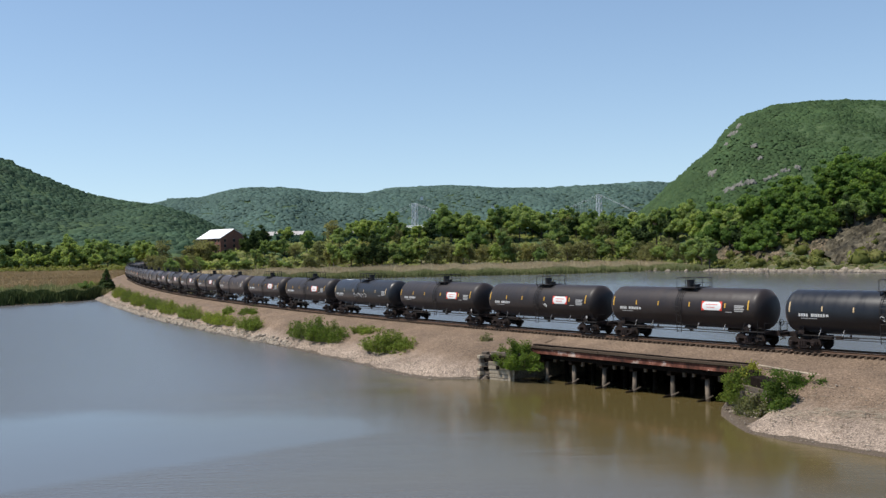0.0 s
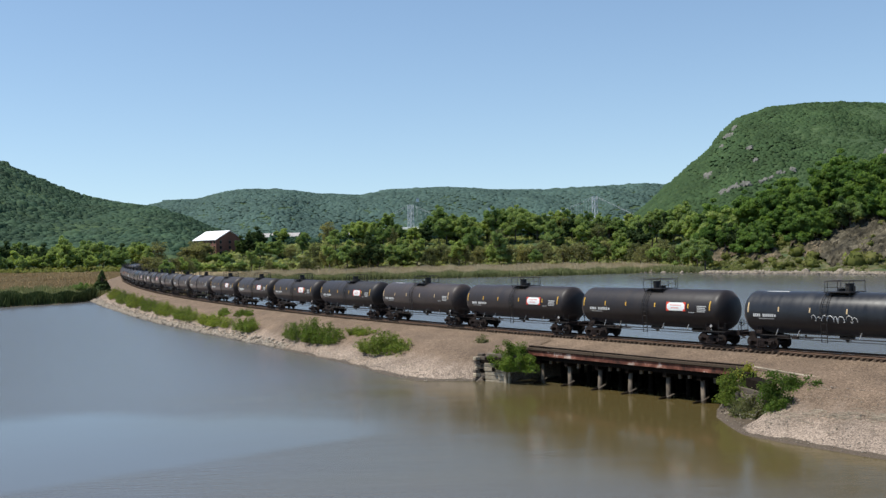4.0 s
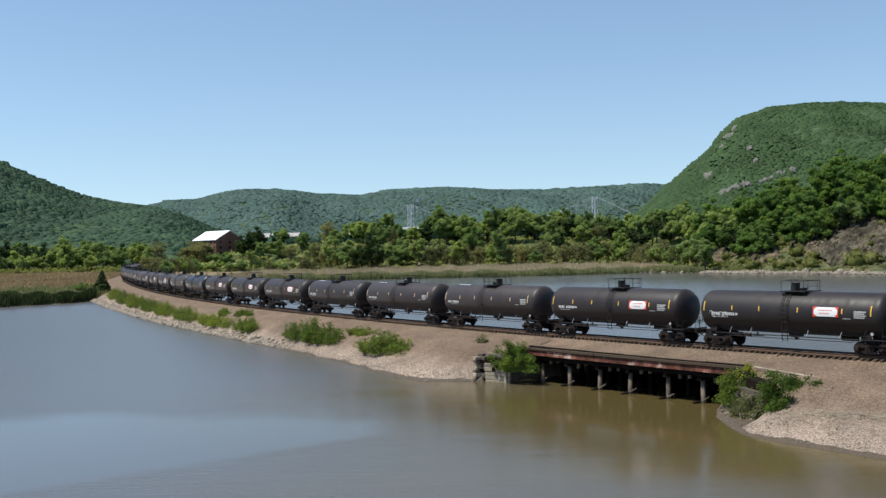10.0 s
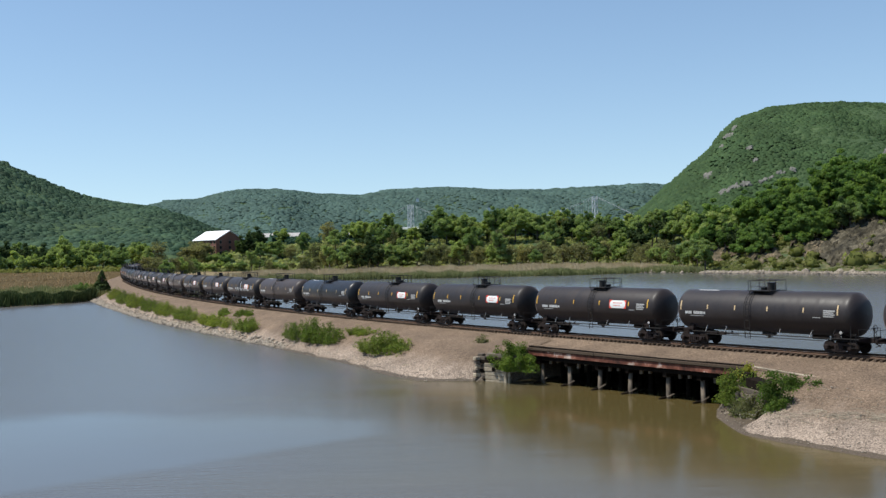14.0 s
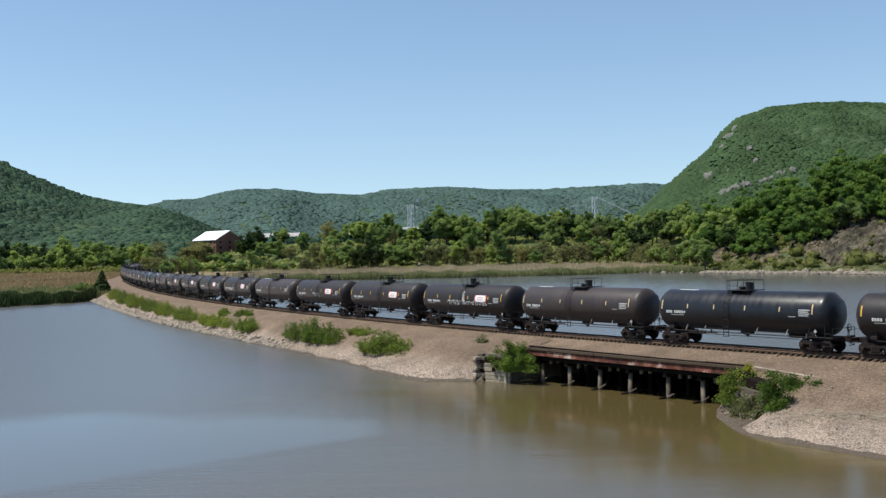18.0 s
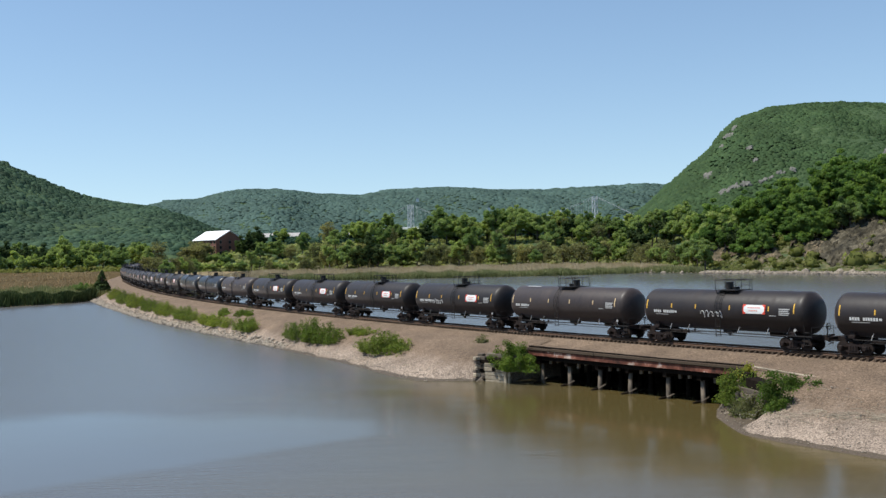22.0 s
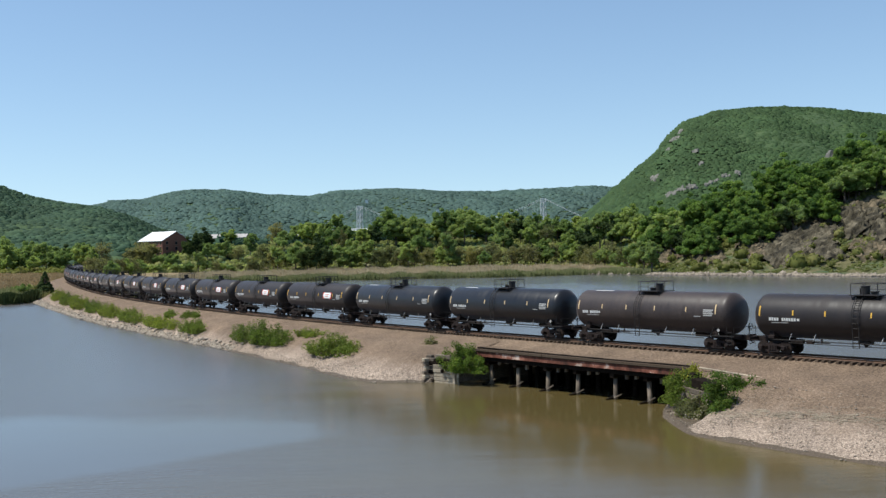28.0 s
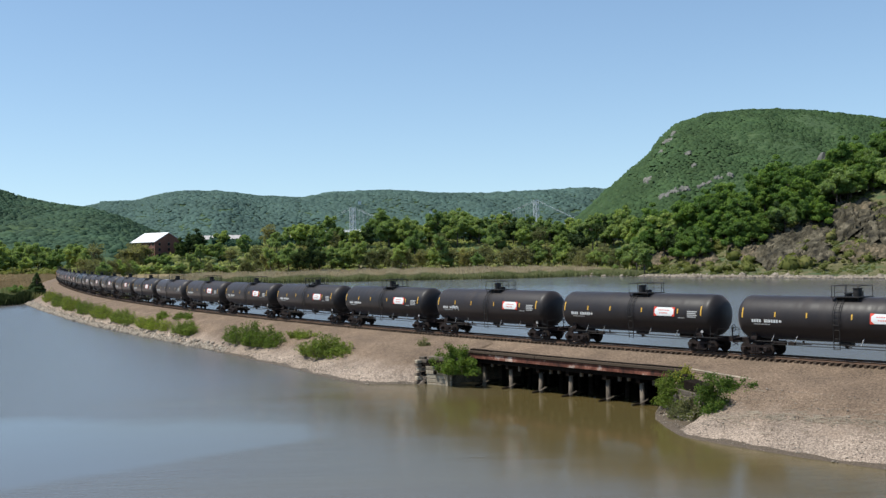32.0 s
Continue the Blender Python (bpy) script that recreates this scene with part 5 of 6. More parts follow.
woodland("slope_brush", 1235, 1800, 385, 560, 1.9, 0.85, lambda p, y, z: (y > edge_at(p) + 3 + 6 * np.sin(p * 0.11)) & (y < edge_at(p) + 80) & (np.sin(p * 0.09 + y * 0.13) + np.sin(p * 0.031 - y * 0.21) > -1.1), M["brush"], 26, "olive green brush over a rocky slope")
woodland("slope_bushes", 1240, 1800, 385, 520, 5.4, 2.0, lambda p, y, z: (y > edge_at(p) + 9) & (y < edge_at(p) + 62) & (np.sin(p * 0.12 + y * 0.07) + np.sin(p * 0.047 - y * 0.16) > -0.35), M["brush"], 29, "olive green bushes scattered over a rocky slope", 0.8, 1.6)
woodland("island_brush", 235, 1250, 480, 720, 3.4, 1.9, lambda p, y, z: (y > edge_at(p) - 3) & (y < edge_at(p) + 90), M["leaf_edge"], 27, "pale green brush at the foot of the trees")

# reeds
def reeds(name, lo, hi, e0, e1, n, tall, wide, mat, seed, label, behind_only=False):
    g = np.random.default_rng(seed)
    px = g.uniform(lo, hi, n)
    y = shore_at(px) + g.uniform(e0, e1, n) + g.normal(0, 1.0, n)
    y = np.minimum(y, edge_at(px) + 20)
    x = (px - 784) / 1900 * y
    d = np.full(n, 1e9)
    for k in range(0, len(S), 8):
        d = np.minimum(d, np.hypot(x - LX[k], y - LY[k]))
    ok = d > 9
    x, y = x[ok], y[ok]
    n = len(x)
    z = land(x, y) - 0.1
    h = tall * g.uniform(0.65, 1.2, n) * (1 + 0.22 * np.sin(x * 0.31 + 2 * np.sin(x * 0.083)) + 0.14 * np.sin(x * 0.9 + y * 0.3))
    w = wide * g.uniform(0.5, 1.3, n)
    a = g.uniform(0, math.pi, n)
    lean = g.normal(0, 0.16, (n, 2)) * h[:, None]
    p = np.stack([x, y, z], -1)
    dx = np.stack([np.cos(a) * w, np.sin(a) * w, np.zeros(n)], -1)
    top = np.stack([lean[:, 0], lean[:, 1], h], -1)
    v = np.stack([p - dx, p + dx, p + top + dx * 0.35, p + top - dx * 0.35], 1).reshape(-1, 3)
    return tagged(new(name, mesh_from(name, v, np.arange(4 * n).reshape(n, 4), mat)), label, "reeds", kind="stuff")


reeds("reed_fringe", 330, 1245, 0, 19, 36000, 1.8, 0.11, M["reed"], 31, "band of fresh green reeds at the water's edge")
# Low dark row that paints the shade at the fringe's foot
reeds("reed_edge", 400, 1245, -1.0, 2, 6000, 1.3, 0.12, M["reed_shade"], 36, "reeds at the water's edge, darkened as if shaded")
reeds("dry_reeds", 290, 1240, 10, 150, 62000, 1.7, 0.13, M["reed_dry"], 32, "tan dry reeds in front of the trees")
# Front of the marsh, coloured as a face turned from the sun
reeds("reed_wall", -140, 168, 2.6, 9, 20000, 2.4, 0.16, M["reed_shade"], 33, "tall green reeds at the water's edge, darkened as if shaded")
reeds("marsh_reeds", -140, 225, 20, 400, 42000, 0.75, 0.22, M["reed_brown"], 34, "brown marsh of dry reeds")
reeds("marsh_green", -140, 225, 5, 42, 16000, 2.3, 0.13, M["reed"], 35, "green patches in the brown marsh")

# stones along the water


def stones(name, places, sizes, seed, mat, label):
    g = np.random.default_rng(seed)
    n, m = len(places), len(ICO_V)
    k = 1 + g.uniform(-0.35, 0.35, (n, m, 1))
    v = ICO_V[None] * k * np.asarray(sizes)[:, None, None] * g.uniform(0.6, 1.3, (n, 1, 3)) * np.array([1, 1, 0.75])
    v = (v + np.asarray(places)[:, None, :]).reshape(-1, 3)
    f = (ICO_F[None] + (np.arange(n) * m)[:, None, None]).reshape(-1, 3)
    return tagged(new(name, mesh_from(name, v, f, mat)), label, "stones", kind="stuff")


def shore_stones(name, s0, s1, n, size, spread, seed, label):
    g = np.random.default_rng(seed)
    ss = g.uniform(s0, s1, n)
    f = np.clip(1.0 - np.abs(g.normal(0, spread, n)), 0.3, 1.05)
    w = np.interp(ss, NEAR_S, NEAR_W)
    z = np.interp(f, [0.0, 0.2, 0.4, 0.55, 0.7, 0.82, 0.92, 1.0, 1.1], [2.85, 2.62, 2.05, 1.5, 0.95, 0.55, 0.24, 0.0, -0.5])
    p = np.stack([line(a, b, 0.0) for a, b in zip(ss, 4.6 + (w - 4.6) * f)])
    p[:, 2] += z + 0.02
    return stones(name, p, size * np.exp(g.normal(0, 0.38, n)), seed, M["stone"], label)


shore_stones("shore_stones", 18.5, 60, 2600, 0.032, 0.2, 41, "loose grey stones on a gravel shore")
shore_stones("shore_stones", 60, 260, 3000, 0.2, 0.1, 42, "pale broken stones along the waterline")
shore_stones("shore_stones", -40, -5.8, 2600, 0.03, 0.4, 43, "loose grey stones on a gravel shore")
g = np.random.default_rng(44)
px = np.concatenate([g.uniform(1236, 1790, 2800), g.uniform(1130, 1240, 60)])
yy = shore_at(px) + np.abs(g.normal(0, 2.6, len(px))) - 1.5
pp = np.stack([(px - 784) / 1900 * yy, yy, np.maximum(land((px - 784) / 1900 * yy, yy), 0.1)], -1)
stones("rip_rap", pp, 0.52 * np.exp(g.normal(0, 0.4, len(px))), 45, M["boulder"], "grey boulders piled along the far waterline")


# rock faces of the slope
def crag(px, y, wide, tall, seed, label, mat, depth=1.7, near=385.0, beyond=620.0, cover=0.0, step=0.45, dip=0.5):
    """A bare rock face that lies on the slope: a broken sheet with dipping ledges and cracks, whose uneven edges run into the ground."""
    ray = (445.9 - 0.021 * (px - 784) - y) / 1900
    yy = np.arange(near, beyond, 1.0)
    cx = (px - 784) / 1900
    far = float(yy[np.argmax(land(cx * yy, yy) + cover > EYE[2] + ray * yy)])
    h0, h1 = land(np.array([cx * (far - 6), cx * (far + 6)]), np.array([far - 6, far + 6]))
    slope = max(0.25, float(h1 - h0) / 12)
    long = tall / slope
    nu, nv = max(10, int(wide / step)), max(10, int(tall * math.hypot(1, 1 / slope) / step * 0.8))
    u, v = np.meshgrid(np.linspace(-1, 1, nu), np.linspace(-1, 1, nv))
    x, d = u * wide / 2, v * long / 2
    z = d * slope

    def field(scale, at):
        return np.array([noise.noise(Vector((a * scale + at, b * scale, seed * 7.3))) for a, b in zip(x.ravel(), (z * 1.4).ravel())]).reshape(x.shape)

    big, mid, fine = field(2.2 / tall, 0.0), field(0.16 / step, 11.0), field(0.45 / step, 23.0)
    bed = (z * math.cos(dip) - x * math.sin(dip) + 3.0 * mid * step * 2 + 0.35 * tall * big) / (tall * 0.19)
    ledge = bed - np.floor(bed)
    joint = (x * math.cos(dip) + z * math.sin(dip) + 2.2 * big) / (tall * 0.22)
    joint = np.minimum(np.abs(joint - np.round(joint)) * 6, 1)
    shape = np.clip(0.95 - (np.abs(u) ** 2 + np.abs(v) ** 2) + 1.3 * big + 0.35 * mid, -0.9, 0.75)
    out = shape * depth + (1 - ledge) * tall * 0.14 * (shape > -0.5) + 0.9 * joint * step + (0.6 * mid + 0.5 * fine) * step * 1.6 + cover * np.where(shape > 0, 1.3, 0)
    ground_z = land(cx * far + x, far + d)
    flat = math.hypot(1, slope)
    V = np.stack([cx * far + x + 0.3 * step * fine, far + d - out * slope / flat, ground_z + out / flat], -1).reshape(-1, 3)
    V -= np.array([cx * far, far, float(ground_z.mean())])
    ii = np.arange(nu * nv).reshape(nv, nu)
    f = np.stack([ii[:-1, :-1], ii[:-1, 1:], ii[1:, 1:], ii[1:, :-1]], -1).reshape(-1, 4)
    ob = tagged(new("rock_outcrop", mesh_from("rock_outcrop", V, f, M[mat])), label, "rock", "rock faces of the wooded slope")
    ob.location = (cx * far, far, float(ground_z.mean()))
    return ob


LEDGE, SOIL = "bare cracked grey rock face between trees", "bare tan rock and soil bank below trees"
for k, (px, y, wide, tall, mat, label) in enumerate((
        (1282, 446, 13, 7, "tan_rock", SOIL), (1262, 440, 7, 4, "rock", LEDGE), (1350, 457, 10, 4.5, "tan_rock", SOIL), (1432, 440, 8.5, 8, "tan_rock", SOIL),
        (1500, 446, 20, 10, "rock", LEDGE), (1535, 420, 20, 10, "rock", LEDGE), (1478, 424, 9, 6, "rock", LEDGE), (1570, 402, 14, 8, "rock", LEDGE), (1612, 382, 17, 14, "rock", LEDGE),
        (1648, 402, 9, 13, "rock", LEDGE), (1640, 362, 13, 5, "tan_rock", SOIL), (1648, 440, 13, 8, "tan_rock", LEDGE), (1690, 400, 15, 12, "rock", LEDGE), (1572, 448, 9, 5, "rock", LEDGE))):
    crag(px, y, wide * 1.25, tall * 1.3, k + 1, label, mat, 1.9 if tall < 12 else 4.2)
bm = bmesh.new()                                             # a rock knob that rises through the trees
bmesh.ops.create_icosphere(bm, subdivisions=4, radius=1)
for v in bm.verts:
    q = v.co * 2.2
    k = 1 + 0.22 * noise.noise(q) + 0.1 * noise.noise(q * 2.7) + 0.07 * (noise.cell(q * 1.6) - 0.5)
    v.co = Vector((v.co.x * 5.8, v.co.y * 5.0, v.co.z * 11.0 * (0.75 if v.co.z > 0 else 1.0))) * k
knob = tagged(new("rock_outcrop", mesh_of("rock_outcrop", bm, M["cliff"])), "pale bare rock knob above the trees", "rock")
knob.location = (795 / 1900 * 500, 500, 47.0)
for k, (px, y, wide, tall) in enumerate(((1291, 243, 9, 20), (1304, 228, 9, 9), (1279, 262, 7, 12), (1330, 263, 12, 9), (1255, 312, 14, 12), (1300, 332, 26, 7), (1284, 340, 16, 9),
                                         (1322, 327, 18, 7), (1352, 321, 14, 7), (1405, 302, 11, 9), (1383, 307, 14, 6), (1340, 285, 9, 6), (1366, 316, 10, 5))):
    crag(px, y, wide, tall, 60 + k, "pale cliff patch on a wooded mountain", "cliff", 2.2, 1380.0, 2080.0, 1.3, 0.9, 0.3)


# shrubs on the near bank
def shrub(name, s, off, z, length, depth, height, seed, n, mat, label, turn=0.0, loose=1.0):
    """A shrub: bent stems and several thousand leaves in uneven tufts."""
    g = np.random.default_rng(seed)
    random.seed(seed)
    ob = tagged(new(name), label, "shrub", "shrubs on the stone bank")
    ob.matrix_basis = along(s, off, z, turn)
    tufts = []
    bm = bmesh.new()
    count = max(26, int(length * depth * 3.2))
    for k in range(count):
        u, w = g.uniform(-1, 1), g.uniform(-1, 1)
        if u * u + w * w > 1.05:
            continue
        h = height * (1 - 0.6 * (u * u + w * w)) * g.uniform(0.4, 1.15)
        base = (u * length * 0.36, w * depth * 0.36, -0.25)
        tip = (u * length * 0.48 + g.uniform(-.3, .3), w * depth * 0.48 + g.uniform(-.3, .3), h * 0.92)
        limb(bm, base, tip, 0.028, 0.008)
        for q in np.linspace(0.2, 1.0, 7):
            tufts.append((np.array(base) * (1 - q) + np.array(tip) * q + g.normal(0, 0.17, 3), (0.14 + 0.2 * g.random()) * loose))
    tagged(part("brushwood", bm, M["bark"], ob), kind="stuff")
    c, r = np.array([t[0] for t in tufts]), np.array([t[1] for t in tufts])
    n = int(n * 1.9)
    pick = g.integers(0, len(c), n)
    d = g.normal(size=(n, 3))
    d /= np.linalg.norm(d, axis=1, keepdims=True)
    at = c[pick] + d * (r[pick] * np.cbrt(g.uniform(0.15, 1, n)) * 1.25)[:, None]
    at[:, 2] = np.maximum(at[:, 2], -0.1)
    inner = clumps(c, r * 0.3, g, 0.9, 0.3)
    v, f = join(leaves(at, 0.075, g, 0.8), inner)
    part("leaves", mesh_from("leaves", v, f, mat), None, ob)
    return ob


LOW = "dense bright green shrub on the gravel bank"
OLD = "olive green shrub on the gravel bank"
for s_at, off, z, length, depth, height, seed, n, label in (
        (55.5, 7.3, 1.3, 18, 3.4, 2.5, 51, 9500, LOW), (45.6, 5.8, 2.4, 6, 1.4, 0.9, 56, 2200, LOW), (36.0, 8.3, 1.3, 10, 3.6, 2.2, 52, 7000, OLD),
        (79.5, 6.9, 1.25, 11, 2.6, 1.7, 53, 5200, LOW), (95, 7.0, 1.2, 20, 2.6, 1.6, 54, 6500, LOW),
        (96, 5.2, 2.5, 6, 1.5, 0.9, 55, 2000, OLD), (87.5, 4.7, 2.75, 6, 1.5, 0.8, 66, 2400, "low green growth beside the ballast"),
        (113, 7.1, 1.2, 17, 3.0, 2.2, 57, 5200, LOW), (130, 7.2, 1.3, 18, 3.2, 2.2, 58, 5000, LOW), (147, 7.2, 1.3, 18, 3.4, 2.6, 70, 4500, LOW),
        (166, 7.5, 1.3, 22, 3.6, 2.9, 59, 5000, LOW), (187, 7.6, 1.3, 20, 3.8, 3.0, 60, 4500, LOW), (212, 7.8, 1.4, 20, 4.0, 2.8, 61, 4000, LOW),
        (16.2, 7.7, 1.2, 6.4, 2.3, 2.3, 62, 8500, "green shrub growing over the timber abutment"),
        (-12.0, 10.5, 0.4, 2.1, 1.6, 3.2, 64, 5200, "bright green shrub at the end of a plank wall"),
        (-12.0, 7.6, 1.6, 3.6, 1.8, 1.25, 65, 3800, "low green shrub on the gravel")):
    shrub("shrub", s_at, off, z, length, depth, height, seed, n, M["leaf_fresh"] if s_at < 17 else M["leaf_near"], label)
shrub("shrub", -7.9, 8.5, 0.8, 4.2, 1.7, 2.7, 63, 5600, M["leaf_near"], "tall olive green shrub against the trestle's end", 0.0, 1.25)
shrub("shrub", -7.6, 7.0, 2.5, 0.9, 0.7, 0.6, 71, 500, M["leaf_yellow"], "yellow-green flowering weed at the deck's end")
shrub("shrub", -10.3, 10.5, 0.4, 2.6, 0.9, 1.5, 72, 1500, M["leaf_olive"], "sparse olive shrub before a plank wall")
shrub("weed", 24.6, 4.7, 2.75, 0.7, 0.5, 0.5, 67, 300, M["leaf_olive"], "brown weed on the ballast")
shrub("shrub", 17, -7.2, 1.2, 3.6, 1.8, 1.6, 68, 2500, M["leaf_near"], "green shrub behind the track")

yew = tree(77, 6.8, 2.6, M["leaf_dark"], 0.03, "small dark conical evergreen on the bank", True)
yew.matrix_basis = along(252, 9.6, 1.1)
yew.scale = (1.35, 1.35, 1.08)
KINDS.append(yew)

# driftwood and the fallen pole on the gravel
for s, o, z, t, w in ((-17.0, 10.9, 1.1, 0.1, 5.6), (-19.5, 11.4, 0.98, -0.1, 2.6), (-23.0, 10.9, 1.2, 0.15, 3.8), (-14.2, 12.2, 0.5, 0.5, 1.4), (28.0, 10.6, 0.75, 0.2, 1.6)):
    bm = bmesh.new()
    rod(bm, (-w / 2, 0, 0.02), (0, 0.06, 0.06), 0.045, 6, 0.055)
    rod(bm, (0, 0.06, 0.06), (w / 2, -0.04, 0.02), 0.055, 6, 0.03)
    ob = tagged(new("driftwood", mesh_of("driftwood", bm, M["pale_timber"])), "thin bleached driftwood stick on the gravel", "driftwood", "driftwood on the shore")
    ob.matrix_basis = along(s, o, z, t)
g = np.random.default_rng(81)
bm = bmesh.new()
for k in range(420):                                         # a tide line of twigs and straw
    a = g.uniform(-31, -13)
    o = np.interp(a, [-31, -24, -18, -13], [10.4, 10.9, 11.2, 11.7]) + g.normal(0, 0.28) * (1 if k % 3 else 4)
    w = np.interp(a, NEAR_S, NEAR_W)
    z = float(np.interp((o - 4.6) / (w - 4.6), [0.0, 0.2, 0.4, 0.55, 0.7, 0.82, 0.945], [2.85, 2.62, 2.05, 1.5, 0.95, 0.55, 0.17])) + 0.06
    p, t, n = Vector(line(a, o, z).tolist()), g.normal(0.64, 0.5), g.uniform(0.1, 0.45)
    d = Vector((math.sin(-t), math.cos(t), g.normal(0, 0.06))) * n
    rod(bm, p - d, p + d, 0.022, 3, 0.012)
tagged(new("tide_wrack", mesh_of("tide_wrack", bm, M["pale_timber"])), "bleached twigs and straw along a tide line", "driftwood", kind="stuff")
bm = bmesh.new()
rod(bm, line(-6.9, 5.3, 2.88).tolist(), line(-12.6, 6.1, 2.62).tolist(), 0.07, 7)
tagged(new("fallen_pole", mesh_of("fallen_pole", bm, M["pale_timber"])), "long bleached pole lying on the gravel", "pole")
for s, o, k in ((-18.4, 12.7, 0), (-20.6, 13.6, 1)):
    bm = bmesh.new()
    box(bm, (0, 0, 0), (0.3, 0.2, 0.16), bevel=0.05)
    ob = tagged(new("litter", mesh_of("litter", bm, M["white_panel"])), "scrap of white litter on the gravel", "litter")
    ob.matrix_basis = along(s, o, 0.42 if k == 0 else 0.3, 0.6 + k)


# ---- buildings on the island ----
def building(name, at, z, turn, long, wide, wall, roof_h, roof_mat, label, rows=3, cols=7):
    """A brick building with a gabled roof; its gable end faces x."""
    ob = tagged(new(name), label, "building")
    ob.matrix_basis = Matrix.Translation((at[0], at[1], z)) @ Matrix.Rotation(turn, 4, "Z")
    bm = bmesh.new()
    y, t = wide / 2, wall
    prof = [(-y, -7.0), (y, -7.0), (y, t), (0, t + roof_h - 0.3), (-y, t)]
    a = [bm.verts.new((-long / 2, p, q)) for p, q in prof]
    b = [bm.verts.new((long / 2, p, q)) for p, q in prof]
    bm.faces.new(a)
    bm.faces.new(b[::-1])
    for i in range(5):
        bm.faces.new((a[i], b[i], b[(i + 1) % 5], a[(i + 1) % 5]))
    bmesh.ops.recalc_face_normals(bm, faces=bm.faces[:])
    part("wall", bm, M["brick"], ob, "red brick walls")
    for side in (-1, 1):
        bm = bmesh.new()
        rise = math.atan2(roof_h, y)
        run = math.hypot(roof_h, y) + 0.9
        box(bm, (0, 0, 0), (long + 1.2, run, 0.3))
        o = part("roof", bm, roof_mat, ob)
        o.matrix_basis = Matrix.Translation((0, side * (y * 0.5 + 0.3), t + roof_h * 0.5 + 0.0)) @ Matrix.Rotation(-side * rise, 4, "X")
    pane = bmesh.new()
    box(pane, (0, 0, 0), (1.3, 0.12, 1.7))
    pm = mesh_of("window", pane, M["dark_glass"])
    lintel = bmesh.new()
    box(lintel, (0, -0.04, 0.98), (1.6, 0.16, 0.22))
    box(lintel, (0, -0.06, -0.95), (1.6, 0.2, 0.14))
    lm = mesh_of("window_sill", lintel, M["stone"])
    for r in range(rows):
        zz = 1.8 + r * wall / rows
        for c in range(cols):
            w = part("window", pm, None, ob)
            w.location = (-long / 2 + long * (c + 0.5) / cols, -y - 0.02, zz)
            part("window_sill", lm, None, w)
        for c in range(3):
            w = part("window", pm, None, ob)
            w.matrix_basis = Matrix.Translation((long / 2 + 0.02, -y + wide * (c + 0.5) / 3, zz)) @ Matrix.Rotation(math.pi / 2, 4, "Z")
            part("window_sill", lm, None, w)
    return ob


building("brick_hall", (-135.0, 645.0), 11.6, math.radians(-47), 26, 18.5, 9.6, 5.2, M["white_roof"], "three-storey red brick hall with a bright white roof")
building("brick_house", (-108.0, 716.0), 16.6, math.radians(-10), 26, 9, 7.0, 2.2, M["grey_roof"], "low red brick building with a pale roof", 2, 8)
building("brick_house", (-56.0, 725.0), 18.6, math.radians(5), 14, 8, 6.0, 2.0, M["grey_roof"], "small brick building with a pale roof among trees", 2, 4)

for px, y, s in ((741, 355, 9), (866, 372, 8)):
    ray = (445.9 - 0.021 * (px - 784) - y) / 1900
    yy = np.arange(2500.0, 3600.0, 4.0)
    far = float(yy[np.argmax(land((px - 784) / 1900 * yy, yy) + 12 > EYE[2] + ray * yy)])
    bm = bmesh.new()
    box(bm, (0, 0, 3), (s, 8, 9))
    x = (px - 784) / 1900 * far
    ob = tagged(new("hillside_house"), "tiny white house on a wooded ridge", "house")
    ob.location = (x, far, float(land(np.array([x]), np.array([far]))[0]) + 9)
    part("wall", bm, M["white_panel"], ob)
    bm = bmesh.new()
    prism(bm, [(-s * 0.6, 7.5), (s * 0.6, 7.5), (0, 11)], -4.6, 4.6)
    part("roof", bm, M["grey_roof"], ob)


# ---- suspension bridge up the river ----
span = tagged(new("suspension_bridge"), "pale grey steel suspension bridge with lattice towers", "bridge")
TL, TR = Vector((-63.0, 2146.0, 0)), Vector((279.0, 1960.0, 0))
run = (TR - TL).normalized()
side = Vector((-run.y, run.x, 0))
TOP_Z, DECK_Z = 107.0, 61.0
for foot in (TL, TR):
    for q in (-7.5, 7.5):
        bm = bmesh.new()
        for d in (-2.2, 2.2):
            rod(bm, foot + side * q + run * d * 1.6, foot + side * q * 0.85 + run * d + Vector((0, 0, TOP_Z)), 1.15, 6, 0.9)
        for k in range(8):
            z0, z1 = k * TOP_Z / 8, (k + 1) * TOP_Z / 8
            rod(bm, foot + side * q - run * 2.4 + Vector((0, 0, z0)), foot + side * q * 0.95 + run * 2.4 + Vector((0, 0, z1)), 0.45, 5)
        part("tower_leg", bm, M["bridge_steel"], span, "pale steel lattice leg")
    bm = bmesh.new()
    for z0, z1 in ((66, 78), (78, 90), (90, 102)):
        for q in (-6.8, 6.8):
            rod(bm, foot + side * q + Vector((0, 0, z0)), foot - side * q + Vector((0, 0, z1)), 0.6, 5)
        rod(bm, foot + side * 6.8 + Vector((0, 0, z1)), foot - side * 6.8 + Vector((0, 0, z1)), 0.9, 5)
    part("tower_bracing", bm, M["bridge_steel"], span, "crossed steel bracing")
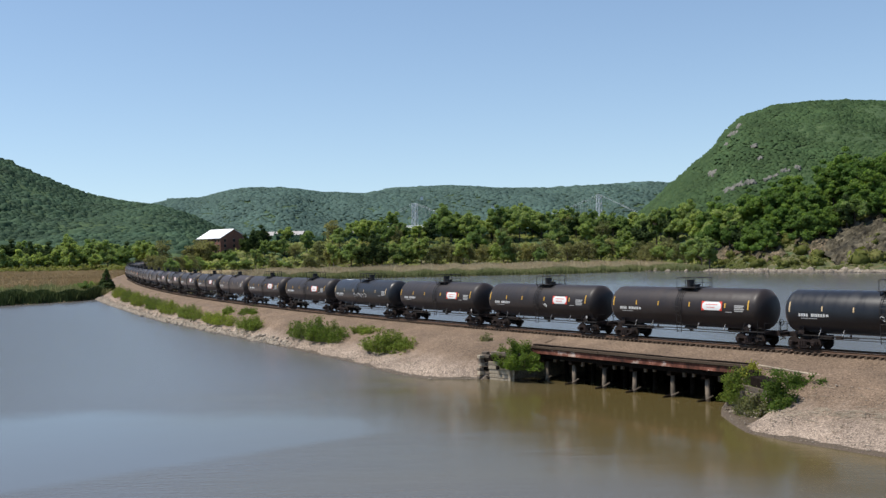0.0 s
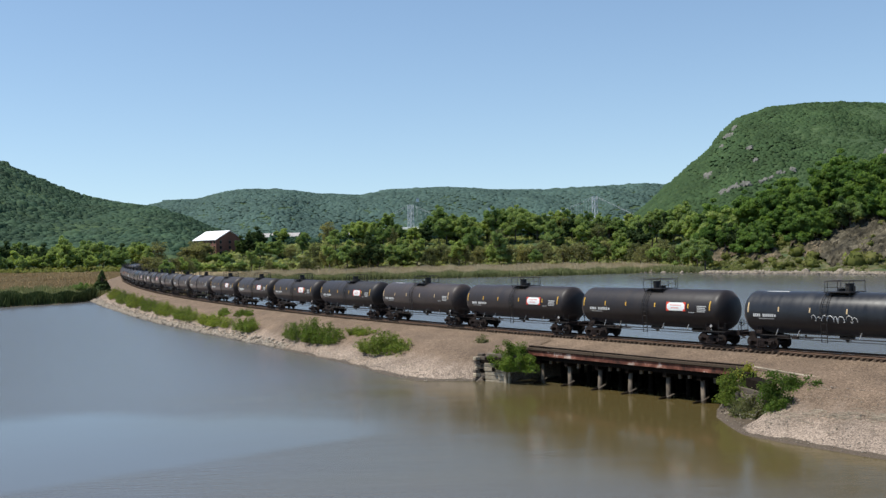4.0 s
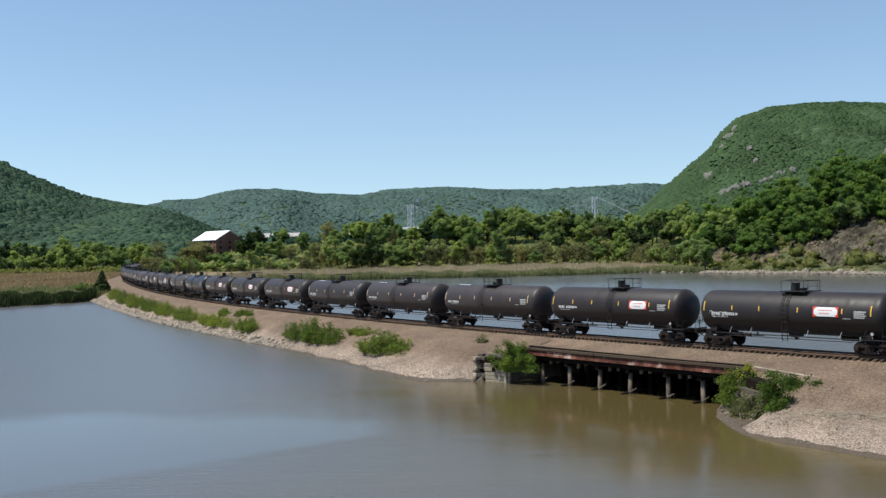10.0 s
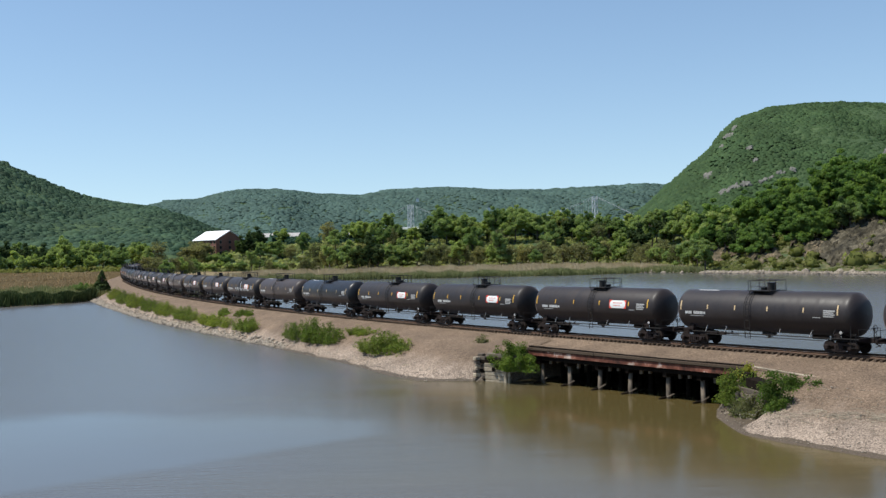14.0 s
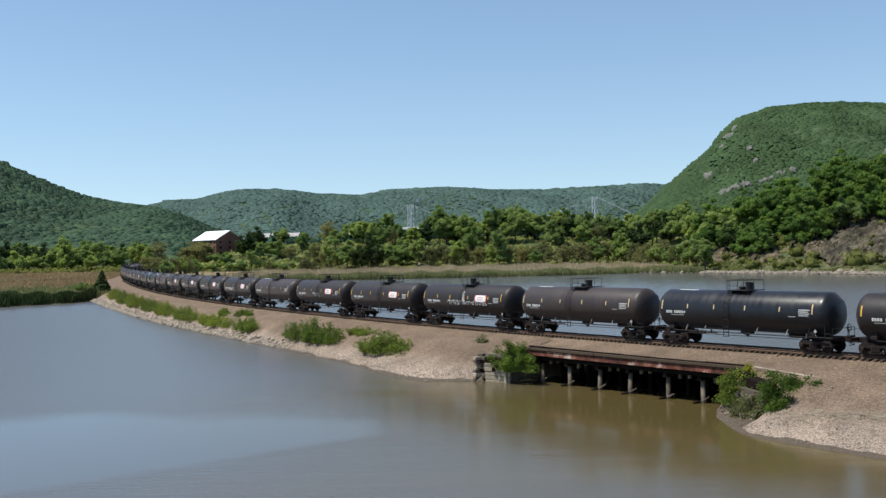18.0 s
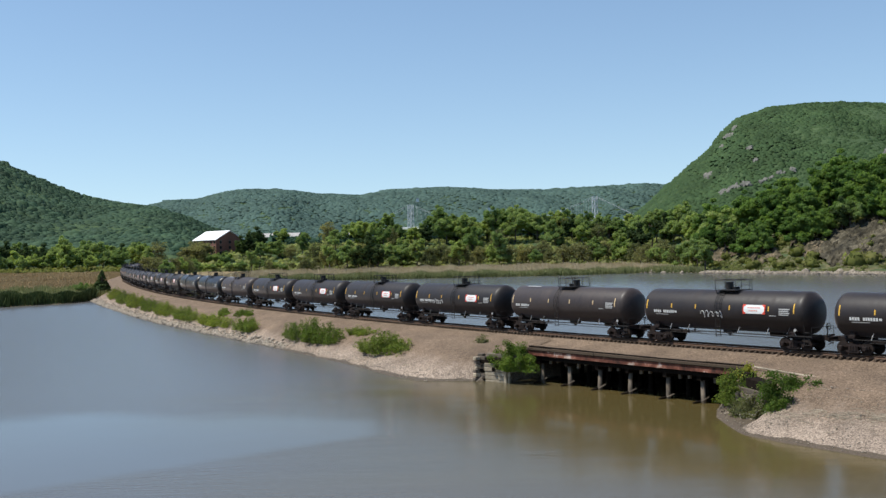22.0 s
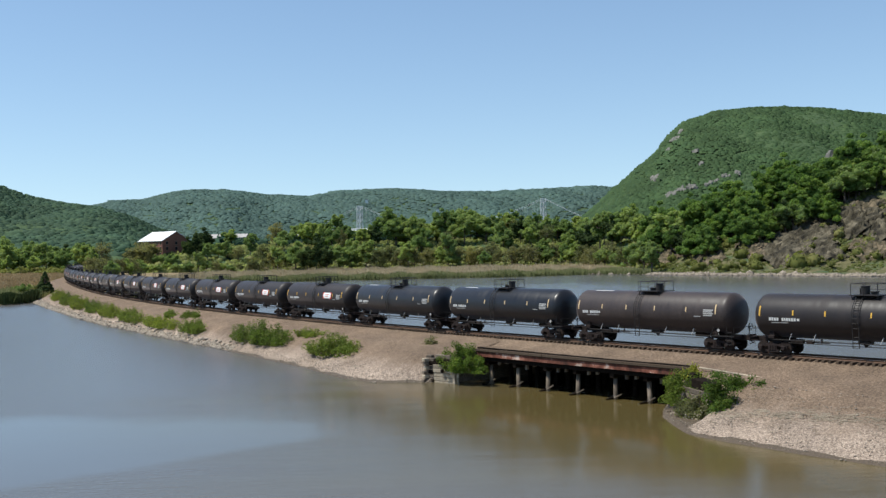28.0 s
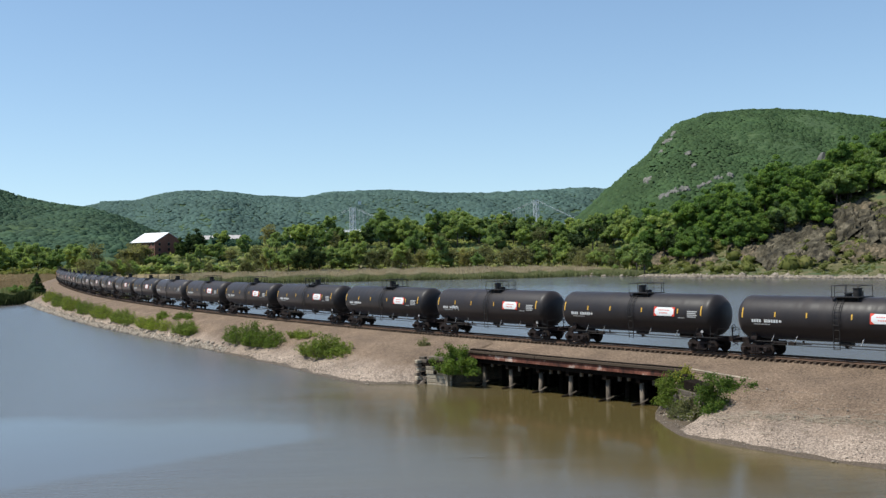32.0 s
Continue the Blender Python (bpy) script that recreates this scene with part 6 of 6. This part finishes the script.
for q in (-6.5, 6.5):
    bm = bmesh.new()
    pts = [TL - run * 120 + Vector((0, 0, DECK_Z - 4)), TL + Vector((0, 0, TOP_Z))]
    for k in range(1, 20):
        f = k / 20
        pts.append(TL.lerp(TR, f) + Vector((0, 0, DECK_Z + 3 + (TOP_Z - DECK_Z - 3) * (2 * f - 1) ** 2)))
    pts += [TR + Vector((0, 0, TOP_Z)), TR + run * 110 + Vector((0, 0, DECK_Z - 8))]
    for a, b in zip(pts[:-1], pts[1:]):
        rod(bm, a + side * q, b + side * q, 0.22, 5)
    part("main_cable", bm, M["bridge_steel"], span, "pale main cable")
    bm = bmesh.new()
    for k in range(1, 40):
        f = k / 40
        p = TL.lerp(TR, f)
        rod(bm, p + side * q + Vector((0, 0, DECK_Z)), p + side * q + Vector((0, 0, DECK_Z + 3 + (TOP_Z - DECK_Z - 3) * (2 * f - 1) ** 2)), 0.12, 4)
    tagged(part("hanger_row", bm, M["bridge_steel"], span), kind="stuff")
bm = bmesh.new()
a, b = TL - run * 60, TR + run * 110
rod(bm, a + Vector((0, 0, DECK_Z - 3)), b + Vector((0, 0, DECK_Z - 3)), 1.6, 4)
for q in (-7, 7):
    rod(bm, a + side * q + Vector((0, 0, DECK_Z)), b + side * q + Vector((0, 0, DECK_Z)), 0.9, 4)
part("deck", bm, M["bridge_steel"], span, "truss-stiffened road deck")

# ---- an insect that crosses close by ----
insect = tagged(new("insect"), "small pale grey flying insect", "insect")
bm = bmesh.new()
bmesh.ops.create_icosphere(bm, subdivisions=2, radius=0.0045)
for v in bm.verts:
    v.co.x *= 1.9
part("body", bm, M["grey_paint"], insect, "", True)
for w in (-1, 1):
    bm = bmesh.new()
    prism(bm, [(-0.002, 0.001), (0.003, 0.001), (0.002, 0.0022), (-0.004, 0.0022)], 0.002 * w, 0.013 * w)
    part("wing", bm, M["grey_paint"], insect)
for w in (-1, 1):
    bm = bmesh.new()
    rod(bm, (0.002, 0.002 * w, -0.003), (0.004, 0.006 * w, -0.007), 0.0006, 4)
    part("leg", bm, M["grey_paint"], insect)


# ---- ties ----
tie_bm = bmesh.new()
box(tie_bm, (0, 0, 0), (0.22, 2.6, 0.18), bevel=0.012)
tie_mesh = mesh_of("tie", tie_bm, M["tie"])
random.seed(2)
for k in range(240):
    s = -42 + k * 0.5
    o = part("tie", tie_mesh, None, track)
    o.matrix_basis = along(s + random.uniform(-0.04, 0.04), random.uniform(-0.05, 0.05), 3.445, random.uniform(-0.02, 0.02))
tv, tf = [], []
for s in np.arange(78.0, 330.0, 0.55):
    b = len(tv)
    m = along(float(s), 0, 3.445)
    for dx, dy, dz in ((-.11, -1.3, -.09), (.11, -1.3, -.09), (.11, 1.3, -.09), (-.11, 1.3, -.09), (-.11, -1.3, .09), (.11, -1.3, .09), (.11, 1.3, .09), (-.11, 1.3, .09)):
        tv.append(tuple(m @ Vector((dx, dy, dz))))
    tf += [tuple(b + i for i in f) for f in ((4, 5, 6, 7), (0, 1, 5, 4), (1, 2, 6, 5), (2, 3, 7, 6), (3, 0, 4, 7))]
tagged(part("tie_row", mesh_from("tie_row", tv, tf, M["tie"]), None, track), kind="stuff")

motions()
